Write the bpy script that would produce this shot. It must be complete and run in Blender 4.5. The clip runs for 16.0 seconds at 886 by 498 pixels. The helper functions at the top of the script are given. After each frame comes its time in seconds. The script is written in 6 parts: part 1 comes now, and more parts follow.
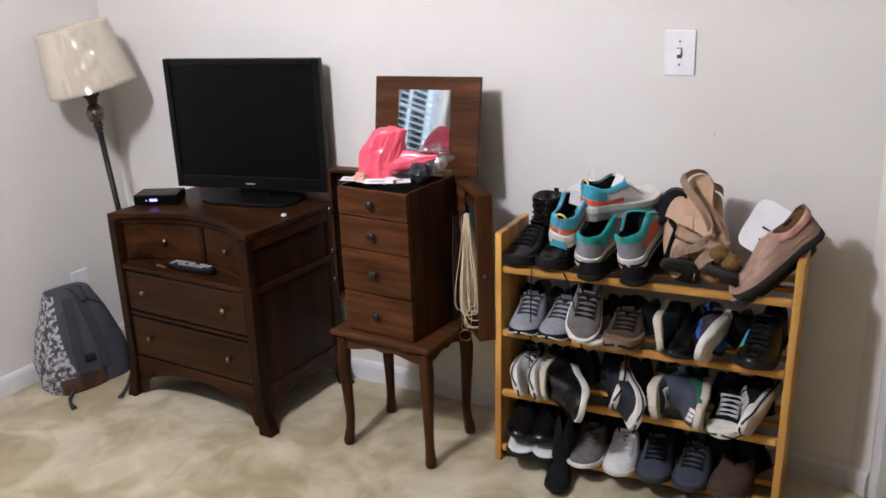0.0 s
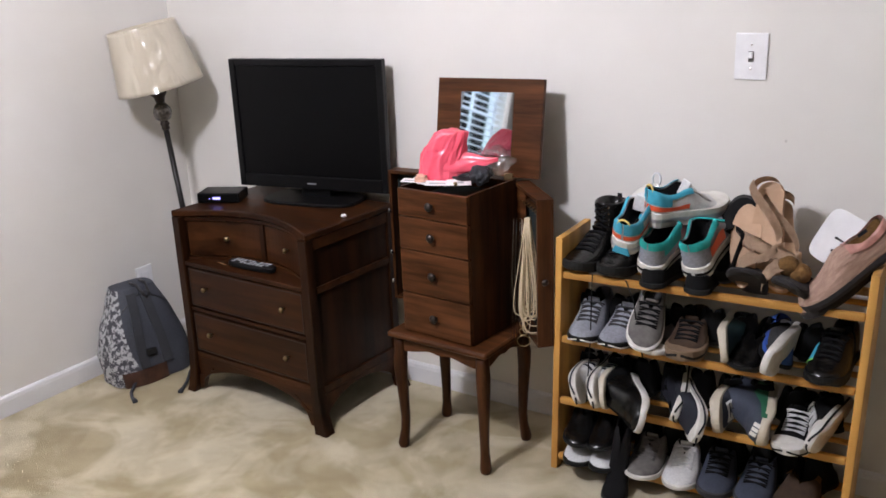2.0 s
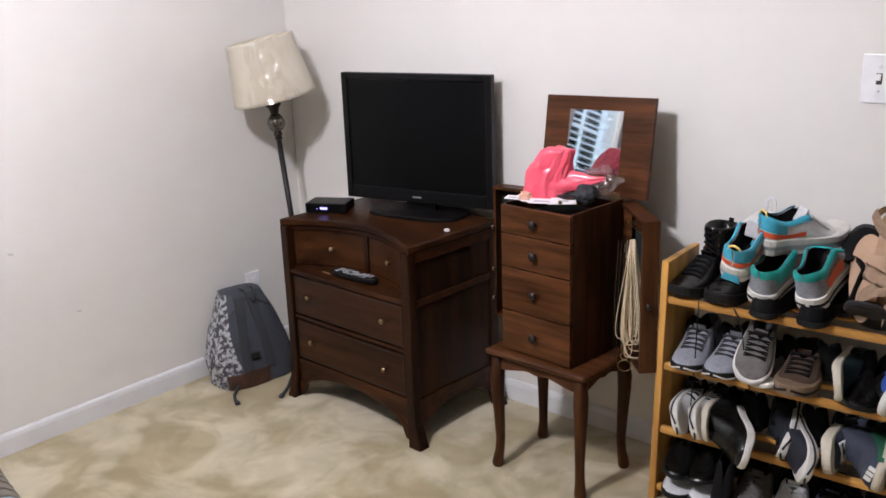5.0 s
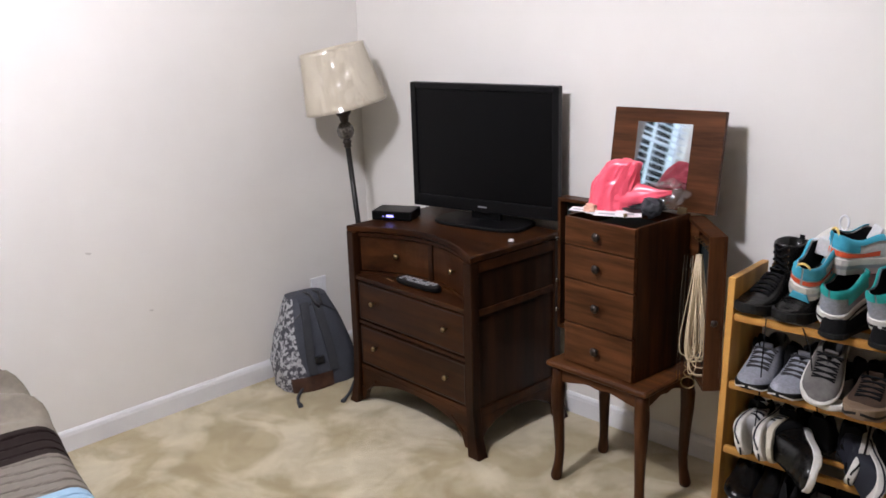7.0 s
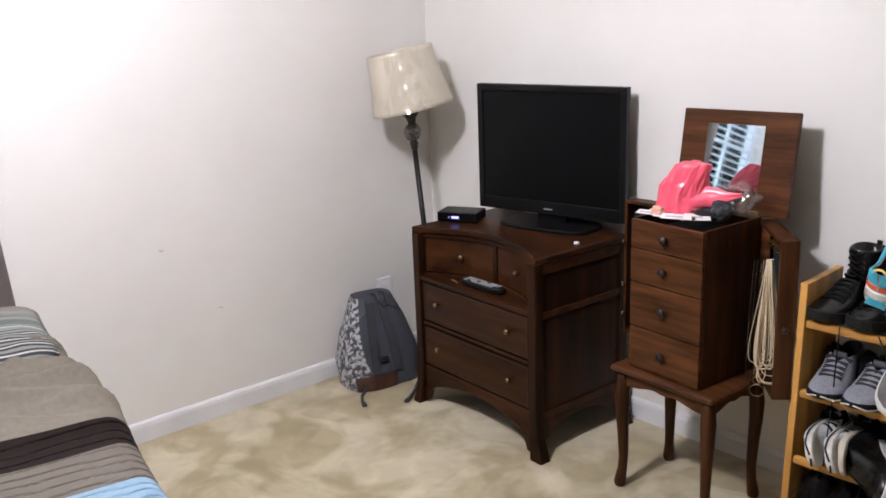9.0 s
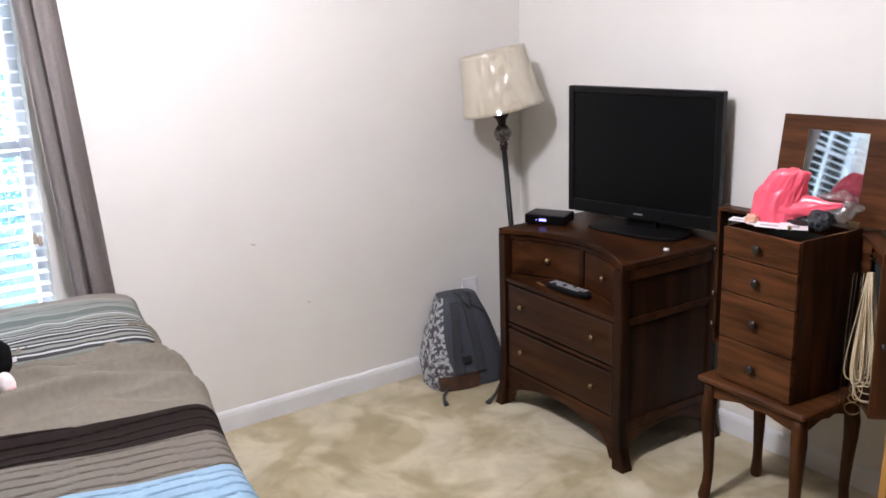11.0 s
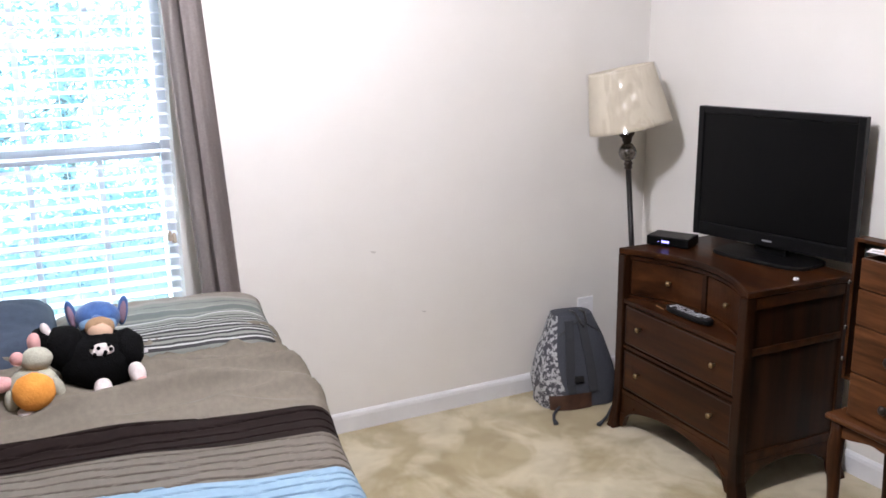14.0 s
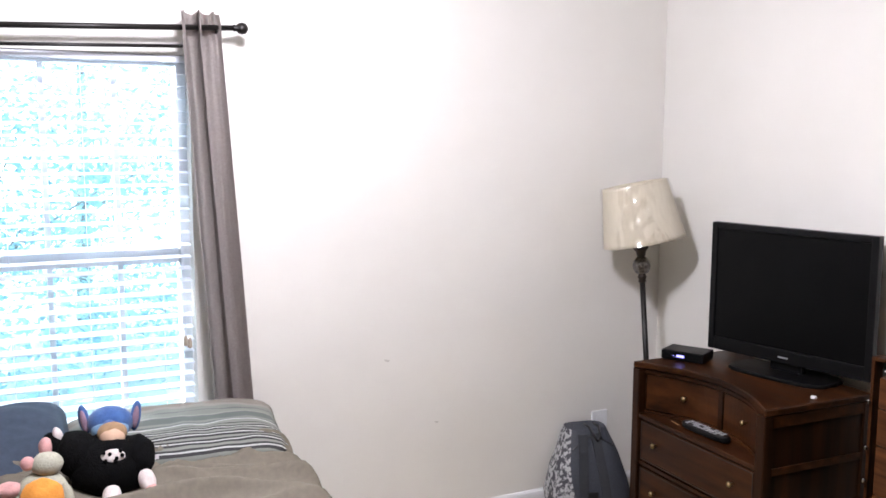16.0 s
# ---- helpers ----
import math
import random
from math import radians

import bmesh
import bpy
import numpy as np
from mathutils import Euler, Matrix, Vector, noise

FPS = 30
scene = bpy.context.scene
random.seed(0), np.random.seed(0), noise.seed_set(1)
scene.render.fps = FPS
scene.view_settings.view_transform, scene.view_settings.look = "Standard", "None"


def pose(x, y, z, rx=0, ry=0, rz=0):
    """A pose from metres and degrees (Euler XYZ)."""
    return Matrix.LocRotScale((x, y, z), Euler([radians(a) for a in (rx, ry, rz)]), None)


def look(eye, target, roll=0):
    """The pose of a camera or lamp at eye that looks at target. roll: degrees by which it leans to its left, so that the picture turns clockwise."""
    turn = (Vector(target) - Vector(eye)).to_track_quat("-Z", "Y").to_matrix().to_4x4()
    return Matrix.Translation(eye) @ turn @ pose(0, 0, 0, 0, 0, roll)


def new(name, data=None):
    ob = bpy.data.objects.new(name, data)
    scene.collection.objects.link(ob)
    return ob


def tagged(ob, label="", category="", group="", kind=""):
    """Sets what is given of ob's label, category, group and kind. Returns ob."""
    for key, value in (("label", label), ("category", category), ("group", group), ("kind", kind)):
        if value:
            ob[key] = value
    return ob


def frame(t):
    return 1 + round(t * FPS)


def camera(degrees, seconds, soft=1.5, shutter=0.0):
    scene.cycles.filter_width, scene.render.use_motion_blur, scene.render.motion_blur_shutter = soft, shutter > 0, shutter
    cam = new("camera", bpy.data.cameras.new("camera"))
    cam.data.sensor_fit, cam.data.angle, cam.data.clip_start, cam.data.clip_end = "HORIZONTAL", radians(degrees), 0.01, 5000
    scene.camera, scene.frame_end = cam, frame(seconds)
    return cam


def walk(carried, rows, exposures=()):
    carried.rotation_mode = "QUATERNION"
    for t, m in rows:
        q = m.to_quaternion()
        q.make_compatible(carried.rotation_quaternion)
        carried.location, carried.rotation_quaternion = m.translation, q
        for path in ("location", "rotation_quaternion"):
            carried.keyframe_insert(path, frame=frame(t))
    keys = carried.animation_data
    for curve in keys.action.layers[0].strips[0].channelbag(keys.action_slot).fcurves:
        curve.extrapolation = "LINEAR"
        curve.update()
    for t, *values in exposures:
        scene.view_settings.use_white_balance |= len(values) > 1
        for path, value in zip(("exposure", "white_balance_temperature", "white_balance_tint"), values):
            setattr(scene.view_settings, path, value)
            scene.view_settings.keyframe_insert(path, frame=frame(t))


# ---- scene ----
cam = camera(52.22, 16.0, soft=1.6)
# seconds, x, y, z, heading, tilt, lean
PATH = [
    (0.0, 2.942, -2.500, 1.476, 30.00, -17.81, -2.36),
    (0.5, 2.938, -2.497, 1.474, 30.92, -17.75, -2.15),
    (1.0, 2.933, -2.492, 1.471, 31.95, -17.70, -2.10),
    (1.5, 2.930, -2.489, 1.470, 32.82, -17.61, -2.21),
    (2.0, 2.927, -2.482, 1.469, 33.86, -17.46, -2.28),
    (2.5, 2.923, -2.474, 1.469, 34.85, -17.26, -2.22),
    (3.0, 2.921, -2.469, 1.466, 36.25, -16.79, -2.25),
    (3.5, 2.922, -2.461, 1.466, 37.60, -16.68, -2.35),
    (4.0, 2.923, -2.456, 1.467, 38.82, -16.62, -2.42),
    (6.5, 2.938, -2.458, 1.467, 44.04, -15.57, -1.44),
    (7.0, 2.944, -2.453, 1.468, 45.35, -15.49, -1.74),
    (7.5, 2.949, -2.451, 1.468, 46.40, -15.38, -1.99),
    (8.0, 2.950, -2.448, 1.467, 47.47, -15.21, -2.06),
    (8.5, 2.953, -2.445, 1.465, 48.53, -15.24, -2.32),
    (9.0, 2.953, -2.442, 1.460, 49.86, -15.12, -2.20),
    (11.5, 2.957, -2.437, 1.459, 56.90, -14.87, -1.76),
    (12.0, 2.958, -2.439, 1.461, 58.03, -14.90, -1.53),
    (12.5, 2.952, -2.443, 1.461, 59.06, -14.84, -1.40),
    (13.0, 2.950, -2.445, 1.460, 60.30, -14.76, -1.27),
    (13.5, 2.945, -2.449, 1.460, 61.32, -14.66, -1.19),
    (14.0, 2.940, -2.454, 1.460, 62.88, -13.82, -0.74),
    (14.5, 2.938, -2.462, 1.463, 63.93, -12.66, -0.39),
    (15.0, 2.937, -2.469, 1.470, 63.92, -10.83, 0.05),
    (15.5, 2.938, -2.475, 1.473, 63.89, -9.00, 0.29),
    (16.0, 2.946, -2.474, 1.476, 63.54, -7.10, 0.25),
]
EXPO = [(0.0, 3.12), (4.0, 3.12), (8.0, 3.14), (12.5, 3.19), (16.0, 3.20)]
walk(cam, [(t, pose(x, y, z, 90 + tilt, 0, head) @ pose(0, 0, 0, 0, 0, lean)) for t, x, y, z, head, tilt, lean in PATH], EXPO)

# ---- daylight and the ceiling lamp ----
world = bpy.data.worlds.new("sky")
scene.world = world
world.use_nodes = True
wn = world.node_tree
sky = wn.nodes.new("ShaderNodeTexSky")
sky.sky_type = "NISHITA"
sky.sun_disc = False
sky.sun_elevation, sky.sun_rotation = radians(48), radians(200)
wn.links.new(sky.outputs[0], wn.nodes["Background"].inputs[0])
wn.nodes["Background"].inputs[1].default_value = 0.15

sun = new("sun", bpy.data.lights.new("sun", "SUN"))
sun.data.energy, sun.data.angle, sun.data.color = 5.0, radians(0.6), (1.0, 0.95, 0.88)
sun.matrix_world = look((-9, -14, 16), (-7, -2, 0))

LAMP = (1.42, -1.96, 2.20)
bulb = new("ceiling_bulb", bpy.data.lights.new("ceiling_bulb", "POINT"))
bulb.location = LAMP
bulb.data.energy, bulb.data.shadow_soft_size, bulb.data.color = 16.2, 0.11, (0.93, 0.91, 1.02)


# ---- materials ----
def mat(name, a, b=None, scale=8.0, rough=0.6, bump=0.0, bump_scale=None, metal=0.0, stretch=(1, 1, 1), detail=4.0, spec=0.5,
        coat=0.0, sheen=0.0, emit=None, vary=0.0, rvar=0.08):
    """Two-tone noise paint with fine relief, in the thing's own metres."""
    m = bpy.data.materials.new(name)
    m.use_nodes = True
    t = m.node_tree
    p = t.nodes["Principled BSDF"]
    b = b or tuple(c * 0.82 for c in a)
    co = t.nodes.new("ShaderNodeTexCoord")
    mp = t.nodes.new("ShaderNodeMapping")
    mp.inputs["Scale"].default_value = stretch
    t.links.new(co.outputs["Object"], mp.inputs[0])
    n = t.nodes.new("ShaderNodeTexNoise")
    n.inputs["Scale"].default_value, n.inputs["Detail"].default_value, n.inputs["Roughness"].default_value = scale, detail, 0.6
    t.links.new(mp.outputs[0], n.inputs["Vector"])
    r = t.nodes.new("ShaderNodeValToRGB")
    r.color_ramp.elements[0].position, r.color_ramp.elements[1].position = 0.35, 0.68
    r.color_ramp.elements[0].color, r.color_ramp.elements[1].color = (*b, 1), (*a, 1)
    t.links.new(n.outputs["Fac"], r.inputs[0])
    out = r.outputs[0]
    if vary:
        oi = t.nodes.new("ShaderNodeObjectInfo")
        hs = t.nodes.new("ShaderNodeHueSaturation")
        mr = t.nodes.new("ShaderNodeMapRange")
        mr.inputs["To Min"].default_value, mr.inputs["To Max"].default_value = 1 - vary, 1 + vary
        t.links.new(oi.outputs["Random"], mr.inputs[0])
        t.links.new(mr.outputs[0], hs.inputs["Value"])
        t.links.new(out, hs.inputs["Color"])
        out = hs.outputs[0]
    t.links.new(out, p.inputs["Base Color"])
    rr = t.nodes.new("ShaderNodeMapRange")
    rr.inputs["To Min"].default_value, rr.inputs["To Max"].default_value = max(rough - rvar, 0.02), min(rough + rvar, 1)
    t.links.new(n.outputs["Fac"], rr.inputs[0])
    t.links.new(rr.outputs[0], p.inputs["Roughness"])
    p.inputs["Metallic"].default_value = metal
    p.inputs["Specular IOR Level"].default_value = spec
    p.inputs["Coat Weight"].default_value = coat
    p.inputs["Coat Roughness"].default_value = 0.12
    p.inputs["Sheen Weight"].default_value = sheen
    if bump:
        n2 = t.nodes.new("ShaderNodeTexNoise")
        n2.inputs["Scale"].default_value, n2.inputs["Detail"].default_value = bump_scale or scale * 6, 3
        t.links.new(mp.outputs[0], n2.inputs["Vector"])
        bp = t.nodes.new("ShaderNodeBump")
        bp.inputs["Strength"].default_value, bp.inputs["Distance"].default_value = bump, 0.004
        t.links.new(n2.outputs["Fac"], bp.inputs["Height"])
        t.links.new(bp.outputs[0], p.inputs["Normal"])
    if emit:
        p.inputs["Emission Color"].default_value = (*emit[:3], 1)
        p.inputs["Emission Strength"].default_value = emit[3]
    return m


def wood(name, dark, light, axis=0, scale=16.0, rough=0.35, coat=0.25, ring=5.0, vary=0.05, bump=0.06, figure=0.4):
    """Grain drawn out along one axis, with wavy figure and pores."""
    m = mat(name, light, dark, scale=scale, rough=rough, coat=coat, vary=vary, spec=0.16)
    t = m.node_tree
    p = t.nodes["Principled BSDF"]
    mp = next(n for n in t.nodes if n.type == "MAPPING")
    s = [1.0, 1.0, 1.0]
    s[axis] = 0.09
    mp.inputs["Scale"].default_value = s
    base = next(n for n in t.nodes if n.type == "VALTORGB")
    w = t.nodes.new("ShaderNodeTexWave")
    w.wave_type, w.rings_direction = "RINGS", "SPHERICAL"
    w.inputs["Scale"].default_value, w.inputs["Distortion"].default_value = ring, 9.0
    w.inputs["Detail"].default_value, w.inputs["Detail Scale"].default_value = 3.0, 1.6
    t.links.new(mp.outputs[0], w.inputs["Vector"])
    mx = t.nodes.new("ShaderNodeMix")
    mx.data_type, mx.blend_type = "RGBA", "MULTIPLY"
    mx.inputs["Factor"].default_value = figure
    cr = t.nodes.new("ShaderNodeValToRGB")
    cr.color_ramp.elements[0].color, cr.color_ramp.elements[1].color = (0.42, 0.38, 0.36, 1), (1, 1, 1, 1)
    cr.color_ramp.elements[0].position, cr.color_ramp.elements[1].position = 0.1, 0.6
    t.links.new(w.outputs["Fac"], cr.inputs[0])
    src = p.inputs["Base Color"].links[0].from_socket
    t.links.new(src, mx.inputs[6])
    t.links.new(cr.outputs[0], mx.inputs[7])
    t.links.new(mx.outputs[2], p.inputs["Base Color"])
    if bump:
        bp = t.nodes.new("ShaderNodeBump")
        bp.inputs["Strength"].default_value, bp.inputs["Distance"].default_value = bump, 0.002
        t.links.new(w.outputs["Fac"], bp.inputs["Height"])
        t.links.new(bp.outputs[0], p.inputs["Normal"])
    return m


def plain(name, c, rough=0.5, metal=0.0, **k):
    return mat(name, c, tuple(v * 0.9 for v in c), scale=14, rough=rough, metal=metal, **k)


M_WALL = mat("wall_paint", (0.740, 0.718, 0.676), (0.718, 0.696, 0.652), scale=2.2, rough=0.55, bump=0.10, bump_scale=260, spec=0.3)
# dark warm colour for walls out of view, chosen to cut bounced light
M_WALL_UNSEEN = mat("unseen_wall_dark", (0.21, 0.168, 0.118), (0.19, 0.152, 0.106), scale=2.2, rough=0.6, bump=0.10, bump_scale=260, spec=0.3)
# ceiling is out of view; greyed below white to reflect less light
M_CEIL = mat("ceiling_paint", (0.56, 0.55, 0.53), (0.53, 0.52, 0.50), scale=3, rough=0.8, bump=0.15, bump_scale=200)
M_TRIM = mat("trim_paint", (0.73, 0.73, 0.735), (0.66, 0.66, 0.665), scale=5, rough=0.35, bump=0.03)
M_VINYL = mat("window_vinyl", (0.80, 0.82, 0.86), (0.74, 0.76, 0.80), scale=5, rough=0.35)
M_SLAT = mat("blind_slat", (0.80, 0.83, 0.90), (0.74, 0.77, 0.85), scale=6, rough=0.4, stretch=(1, 0.1, 1))
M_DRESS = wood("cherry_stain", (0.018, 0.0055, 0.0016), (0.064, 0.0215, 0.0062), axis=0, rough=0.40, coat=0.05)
# upright grain, with the shade of the dresser's side darkened into the stain
M_DRESS_V_SHADED = wood("cherry_stain_upright_shaded", (0.010, 0.0031, 0.0010), (0.036, 0.0118, 0.0036), axis=2, rough=0.40, coat=0.04)
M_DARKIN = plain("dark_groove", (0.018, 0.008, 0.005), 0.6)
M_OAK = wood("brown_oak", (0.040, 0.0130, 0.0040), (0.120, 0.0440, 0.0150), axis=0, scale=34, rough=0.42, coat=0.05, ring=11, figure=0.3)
# same oak with upright grain, about a third darker than M_OAK
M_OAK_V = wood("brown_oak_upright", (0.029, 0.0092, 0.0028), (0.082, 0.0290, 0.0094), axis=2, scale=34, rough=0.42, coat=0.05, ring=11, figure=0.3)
M_PINE = wood("golden_pine", (0.56, 0.27, 0.065), (0.70, 0.39, 0.11), axis=0, scale=10, rough=0.38, coat=0.15, ring=3)
M_PINE_V = wood("golden_pine_upright", (0.56, 0.27, 0.065), (0.70, 0.39, 0.11), axis=2, scale=10, rough=0.38, coat=0.15, ring=3)
M_BRASS = plain("aged_brass", (0.34, 0.25, 0.13), 0.38, 1.0)
M_BRONZE = plain("dark_bronze", (0.045, 0.035, 0.03), 0.4, 0.7)
M_BLACKPL = plain("black_plastic", (0.0045, 0.0045, 0.005), 0.34, spec=0.2)
M_SCREEN = plain("screen", (0.004, 0.004, 0.0042), 0.28, spec=0.12, rvar=0.0)
M_BLACKMETAL = plain("black_metal", (0.016, 0.014, 0.013), 0.4, 0.5)
M_LINEN = mat("beige_linen_shade", (0.60, 0.54, 0.42), (0.55, 0.49, 0.38), scale=90, rough=0.8, stretch=(1, 1, 0.2), bump=0.1)
M_NICKEL = plain("steel", (0.6, 0.6, 0.6), 0.25, 1.0)
M_WHITEPL = plain("white_plastic", (0.86, 0.86, 0.87), 0.35)
M_SLOT = plain("dark_slot", (0.05, 0.045, 0.04), 0.6)
M_KEY = plain("grey_key", (0.36, 0.37, 0.39), 0.5)
M_MIRROR = plain("mirror_silver", (0.66, 0.69, 0.70), 0.03, 1.0, rvar=0.005)
M_PINK = mat("pink_film", (0.95, 0.130, 0.195), (0.90, 0.095, 0.155), scale=14, rough=0.30, coat=0.22, bump=0.30, bump_scale=16)
M_TASSEL = plain("wooden_tassel", (0.42, 0.35, 0.27), 0.5)
M_PAPER = plain("paper", (0.80, 0.77, 0.78), 0.6)
M_PEACH = plain("peach_bead", (0.75, 0.42, 0.30), 0.35)
M_CORD = mat("cream_cord", (0.70, 0.58, 0.40), (0.60, 0.48, 0.30), scale=120, rough=0.55)
M_VELVET = plain("dark_green_velvet", (0.006, 0.014, 0.013), 0.95)
M_CURTAIN = mat("taupe_curtain", (0.43, 0.385, 0.365), (0.38, 0.34, 0.32), scale=120, rough=0.85, bump=0.1, spec=0.1)
M_SHEET = mat("taupe_bedding", (0.176, 0.154, 0.121), (0.150, 0.131, 0.103), scale=60, rough=0.62, bump=0.06, spec=0.12)
M_PLEAT = mat("taupe_pleats", (0.136, 0.117, 0.096), (0.116, 0.100, 0.082), scale=60, rough=0.55, bump=0.06, spec=0.12)
M_DKBAND = mat("dark_brown_band", (0.017, 0.0110, 0.0098), (0.012, 0.0078, 0.007), scale=50, rough=0.7, bump=0.06, spec=0.05)
M_BLUE = mat("light_blue_band", (0.21, 0.315, 0.405), (0.18, 0.278, 0.362), scale=50, rough=0.5, bump=0.06, spec=0.12)
M_BLUEGREY = mat("blue_grey_cotton", (0.055, 0.072, 0.102), (0.046, 0.060, 0.086), scale=60, rough=0.8, bump=0.1, spec=0.12)
M_BAG = mat("grey_canvas", (0.055, 0.060, 0.076), (0.041, 0.045, 0.057), scale=180, rough=0.75, bump=0.2)
M_BAGD = mat("dark_grey_strap", (0.038, 0.041, 0.048), (0.030, 0.032, 0.038), scale=150, rough=0.8, bump=0.2)
M_LEATHER = mat("brown_leather", (0.075, 0.032, 0.018), (0.04, 0.018, 0.011), scale=30, rough=0.45, bump=0.2)
M_BUCKLE = plain("black_buckle", (0.02, 0.02, 0.022), 0.4)
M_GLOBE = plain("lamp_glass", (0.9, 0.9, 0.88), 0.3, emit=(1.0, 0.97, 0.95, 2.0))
M_LED = plain("display_glow", (0.02, 0.02, 0.05), 0.4, emit=(0.30, 0.28, 1.0, 0.35))


def carpet_mat():
    m = mat("cream_carpet", (0.475, 0.424, 0.308), (0.41, 0.36, 0.246), scale=3.2, rough=0.95, detail=6, spec=0.1, sheen=0.3)
    t = m.node_tree
    p = t.nodes["Principled BSDF"]
    co = next(n for n in t.nodes if n.type == "TEX_COORD")
    big = t.nodes.new("ShaderNodeTexNoise")
    big.inputs["Scale"].default_value, big.inputs["Detail"].default_value, big.inputs["Distortion"].default_value = 3.0, 8.0, 1.0
    t.links.new(co.outputs["Object"], big.inputs["Vector"])
    brush = t.nodes.new("ShaderNodeTexNoise")
    brush.inputs["Scale"].default_value, brush.inputs["Detail"].default_value, brush.inputs["Distortion"].default_value = 8.0, 4.0, 0.8
    t.links.new(co.outputs["Object"], brush.inputs["Vector"])
    src = p.inputs["Base Color"].links[0].from_socket
    for tex, lo, hi, dark in ((big, 0.45, 0.57, (0.79, 0.735, 0.60, 1)), (brush, 0.36, 0.62, (0.92, 0.90, 0.86, 1))):
        cr = t.nodes.new("ShaderNodeValToRGB")
        cr.color_ramp.elements[0].position, cr.color_ramp.elements[1].position = lo, hi
        cr.color_ramp.elements[0].color, cr.color_ramp.elements[1].color = dark, (1.16, 1.16, 1.16, 1)
        t.links.new(tex.outputs["Fac"], cr.inputs[0])
        mx = t.nodes.new("ShaderNodeMix")
        mx.data_type, mx.blend_type = "RGBA", "MULTIPLY"
        mx.inputs["Factor"].default_value = 0.9
        t.links.new(src, mx.inputs[6])
        t.links.new(cr.outputs[0], mx.inputs[7])
        src = mx.outputs[2]
    t.links.new(src, p.inputs["Base Color"])
    pile = t.nodes.new("ShaderNodeTexNoise")
    pile.inputs["Scale"].default_value, pile.inputs["Detail"].default_value = 260, 3
    t.links.new(co.outputs["Object"], pile.inputs["Vector"])
    ad = t.nodes.new("ShaderNodeMath")
    ad.operation = "MULTIPLY_ADD"
    ad.inputs[1].default_value = 0.6
    t.links.new(big.outputs["Fac"], ad.inputs[0])
    t.links.new(pile.outputs["Fac"], ad.inputs[2])
    bp = t.nodes.new("ShaderNodeBump")
    bp.inputs["Strength"].default_value, bp.inputs["Distance"].default_value = 0.5, 0.006
    t.links.new(ad.outputs[0], bp.inputs["Height"])
    t.links.new(bp.outputs[0], p.inputs["Normal"])
    return m


def stripe_mat(name, axis, stops, rough=0.7):
    """Woven stripes across one axis of the thing's own space; stops of (place, colour), each held until the next."""
    m = mat(name, (0.5, 0.5, 0.5), scale=60, rough=rough, bump=0.1, bump_scale=300)
    t = m.node_tree
    p = t.nodes["Principled BSDF"]
    co = next(n for n in t.nodes if n.type == "TEX_COORD")
    sp = t.nodes.new("ShaderNodeSeparateXYZ")
    t.links.new(co.outputs["Object"], sp.inputs[0])
    lo, hi = stops[0][0], stops[-1][0] + 1e-4
    mr = t.nodes.new("ShaderNodeMapRange")
    mr.inputs["From Min"].default_value, mr.inputs["From Max"].default_value = lo, hi
    t.links.new(sp.outputs[axis], mr.inputs[0])
    cr = t.nodes.new("ShaderNodeValToRGB")
    cr.color_ramp.interpolation = "CONSTANT"
    e = cr.color_ramp.elements
    e[0].position, e[0].color = 0, (*stops[0][1], 1)
    e[1].position, e[1].color = (stops[1][0] - lo) / (hi - lo), (*stops[1][1], 1)
    for x, c in stops[2:]:
        k = e.new((x - lo) / (hi - lo))
        k.color = (*c, 1)
    t.links.new(mr.outputs[0], cr.inputs[0])
    t.links.new(cr.outputs[0], p.inputs["Base Color"])
    return m


def floral_mat():
    m = mat("floral_print", (0.42, 0.42, 0.43), (0.050, 0.050, 0.060), scale=58, rough=0.75, detail=3.5, bump=0.1)
    r = next(n for n in m.node_tree.nodes if n.type == "VALTORGB")
    r.color_ramp.elements[0].position, r.color_ramp.elements[1].position = 0.46, 0.56
    return m


def glass_mat():
    m = bpy.data.materials.new("window_glass")
    m.use_nodes = True
    t = m.node_tree
    t.nodes.clear()
    out = t.nodes.new("ShaderNodeOutputMaterial")
    a, g, mx, f = (t.nodes.new(k) for k in ("ShaderNodeBsdfTransparent", "ShaderNodeBsdfGlossy", "ShaderNodeMixShader", "ShaderNodeFresnel"))
    a.inputs[0].default_value = (0.94, 0.98, 0.97, 1)
    g.inputs["Roughness"].default_value = 0.02
    t.links.new(f.outputs[0], mx.inputs[0])
    t.links.new(a.outputs[0], mx.inputs[1])
    t.links.new(g.outputs[0], mx.inputs[2])
    t.links.new(mx.outputs[0], out.inputs[0])
    return m


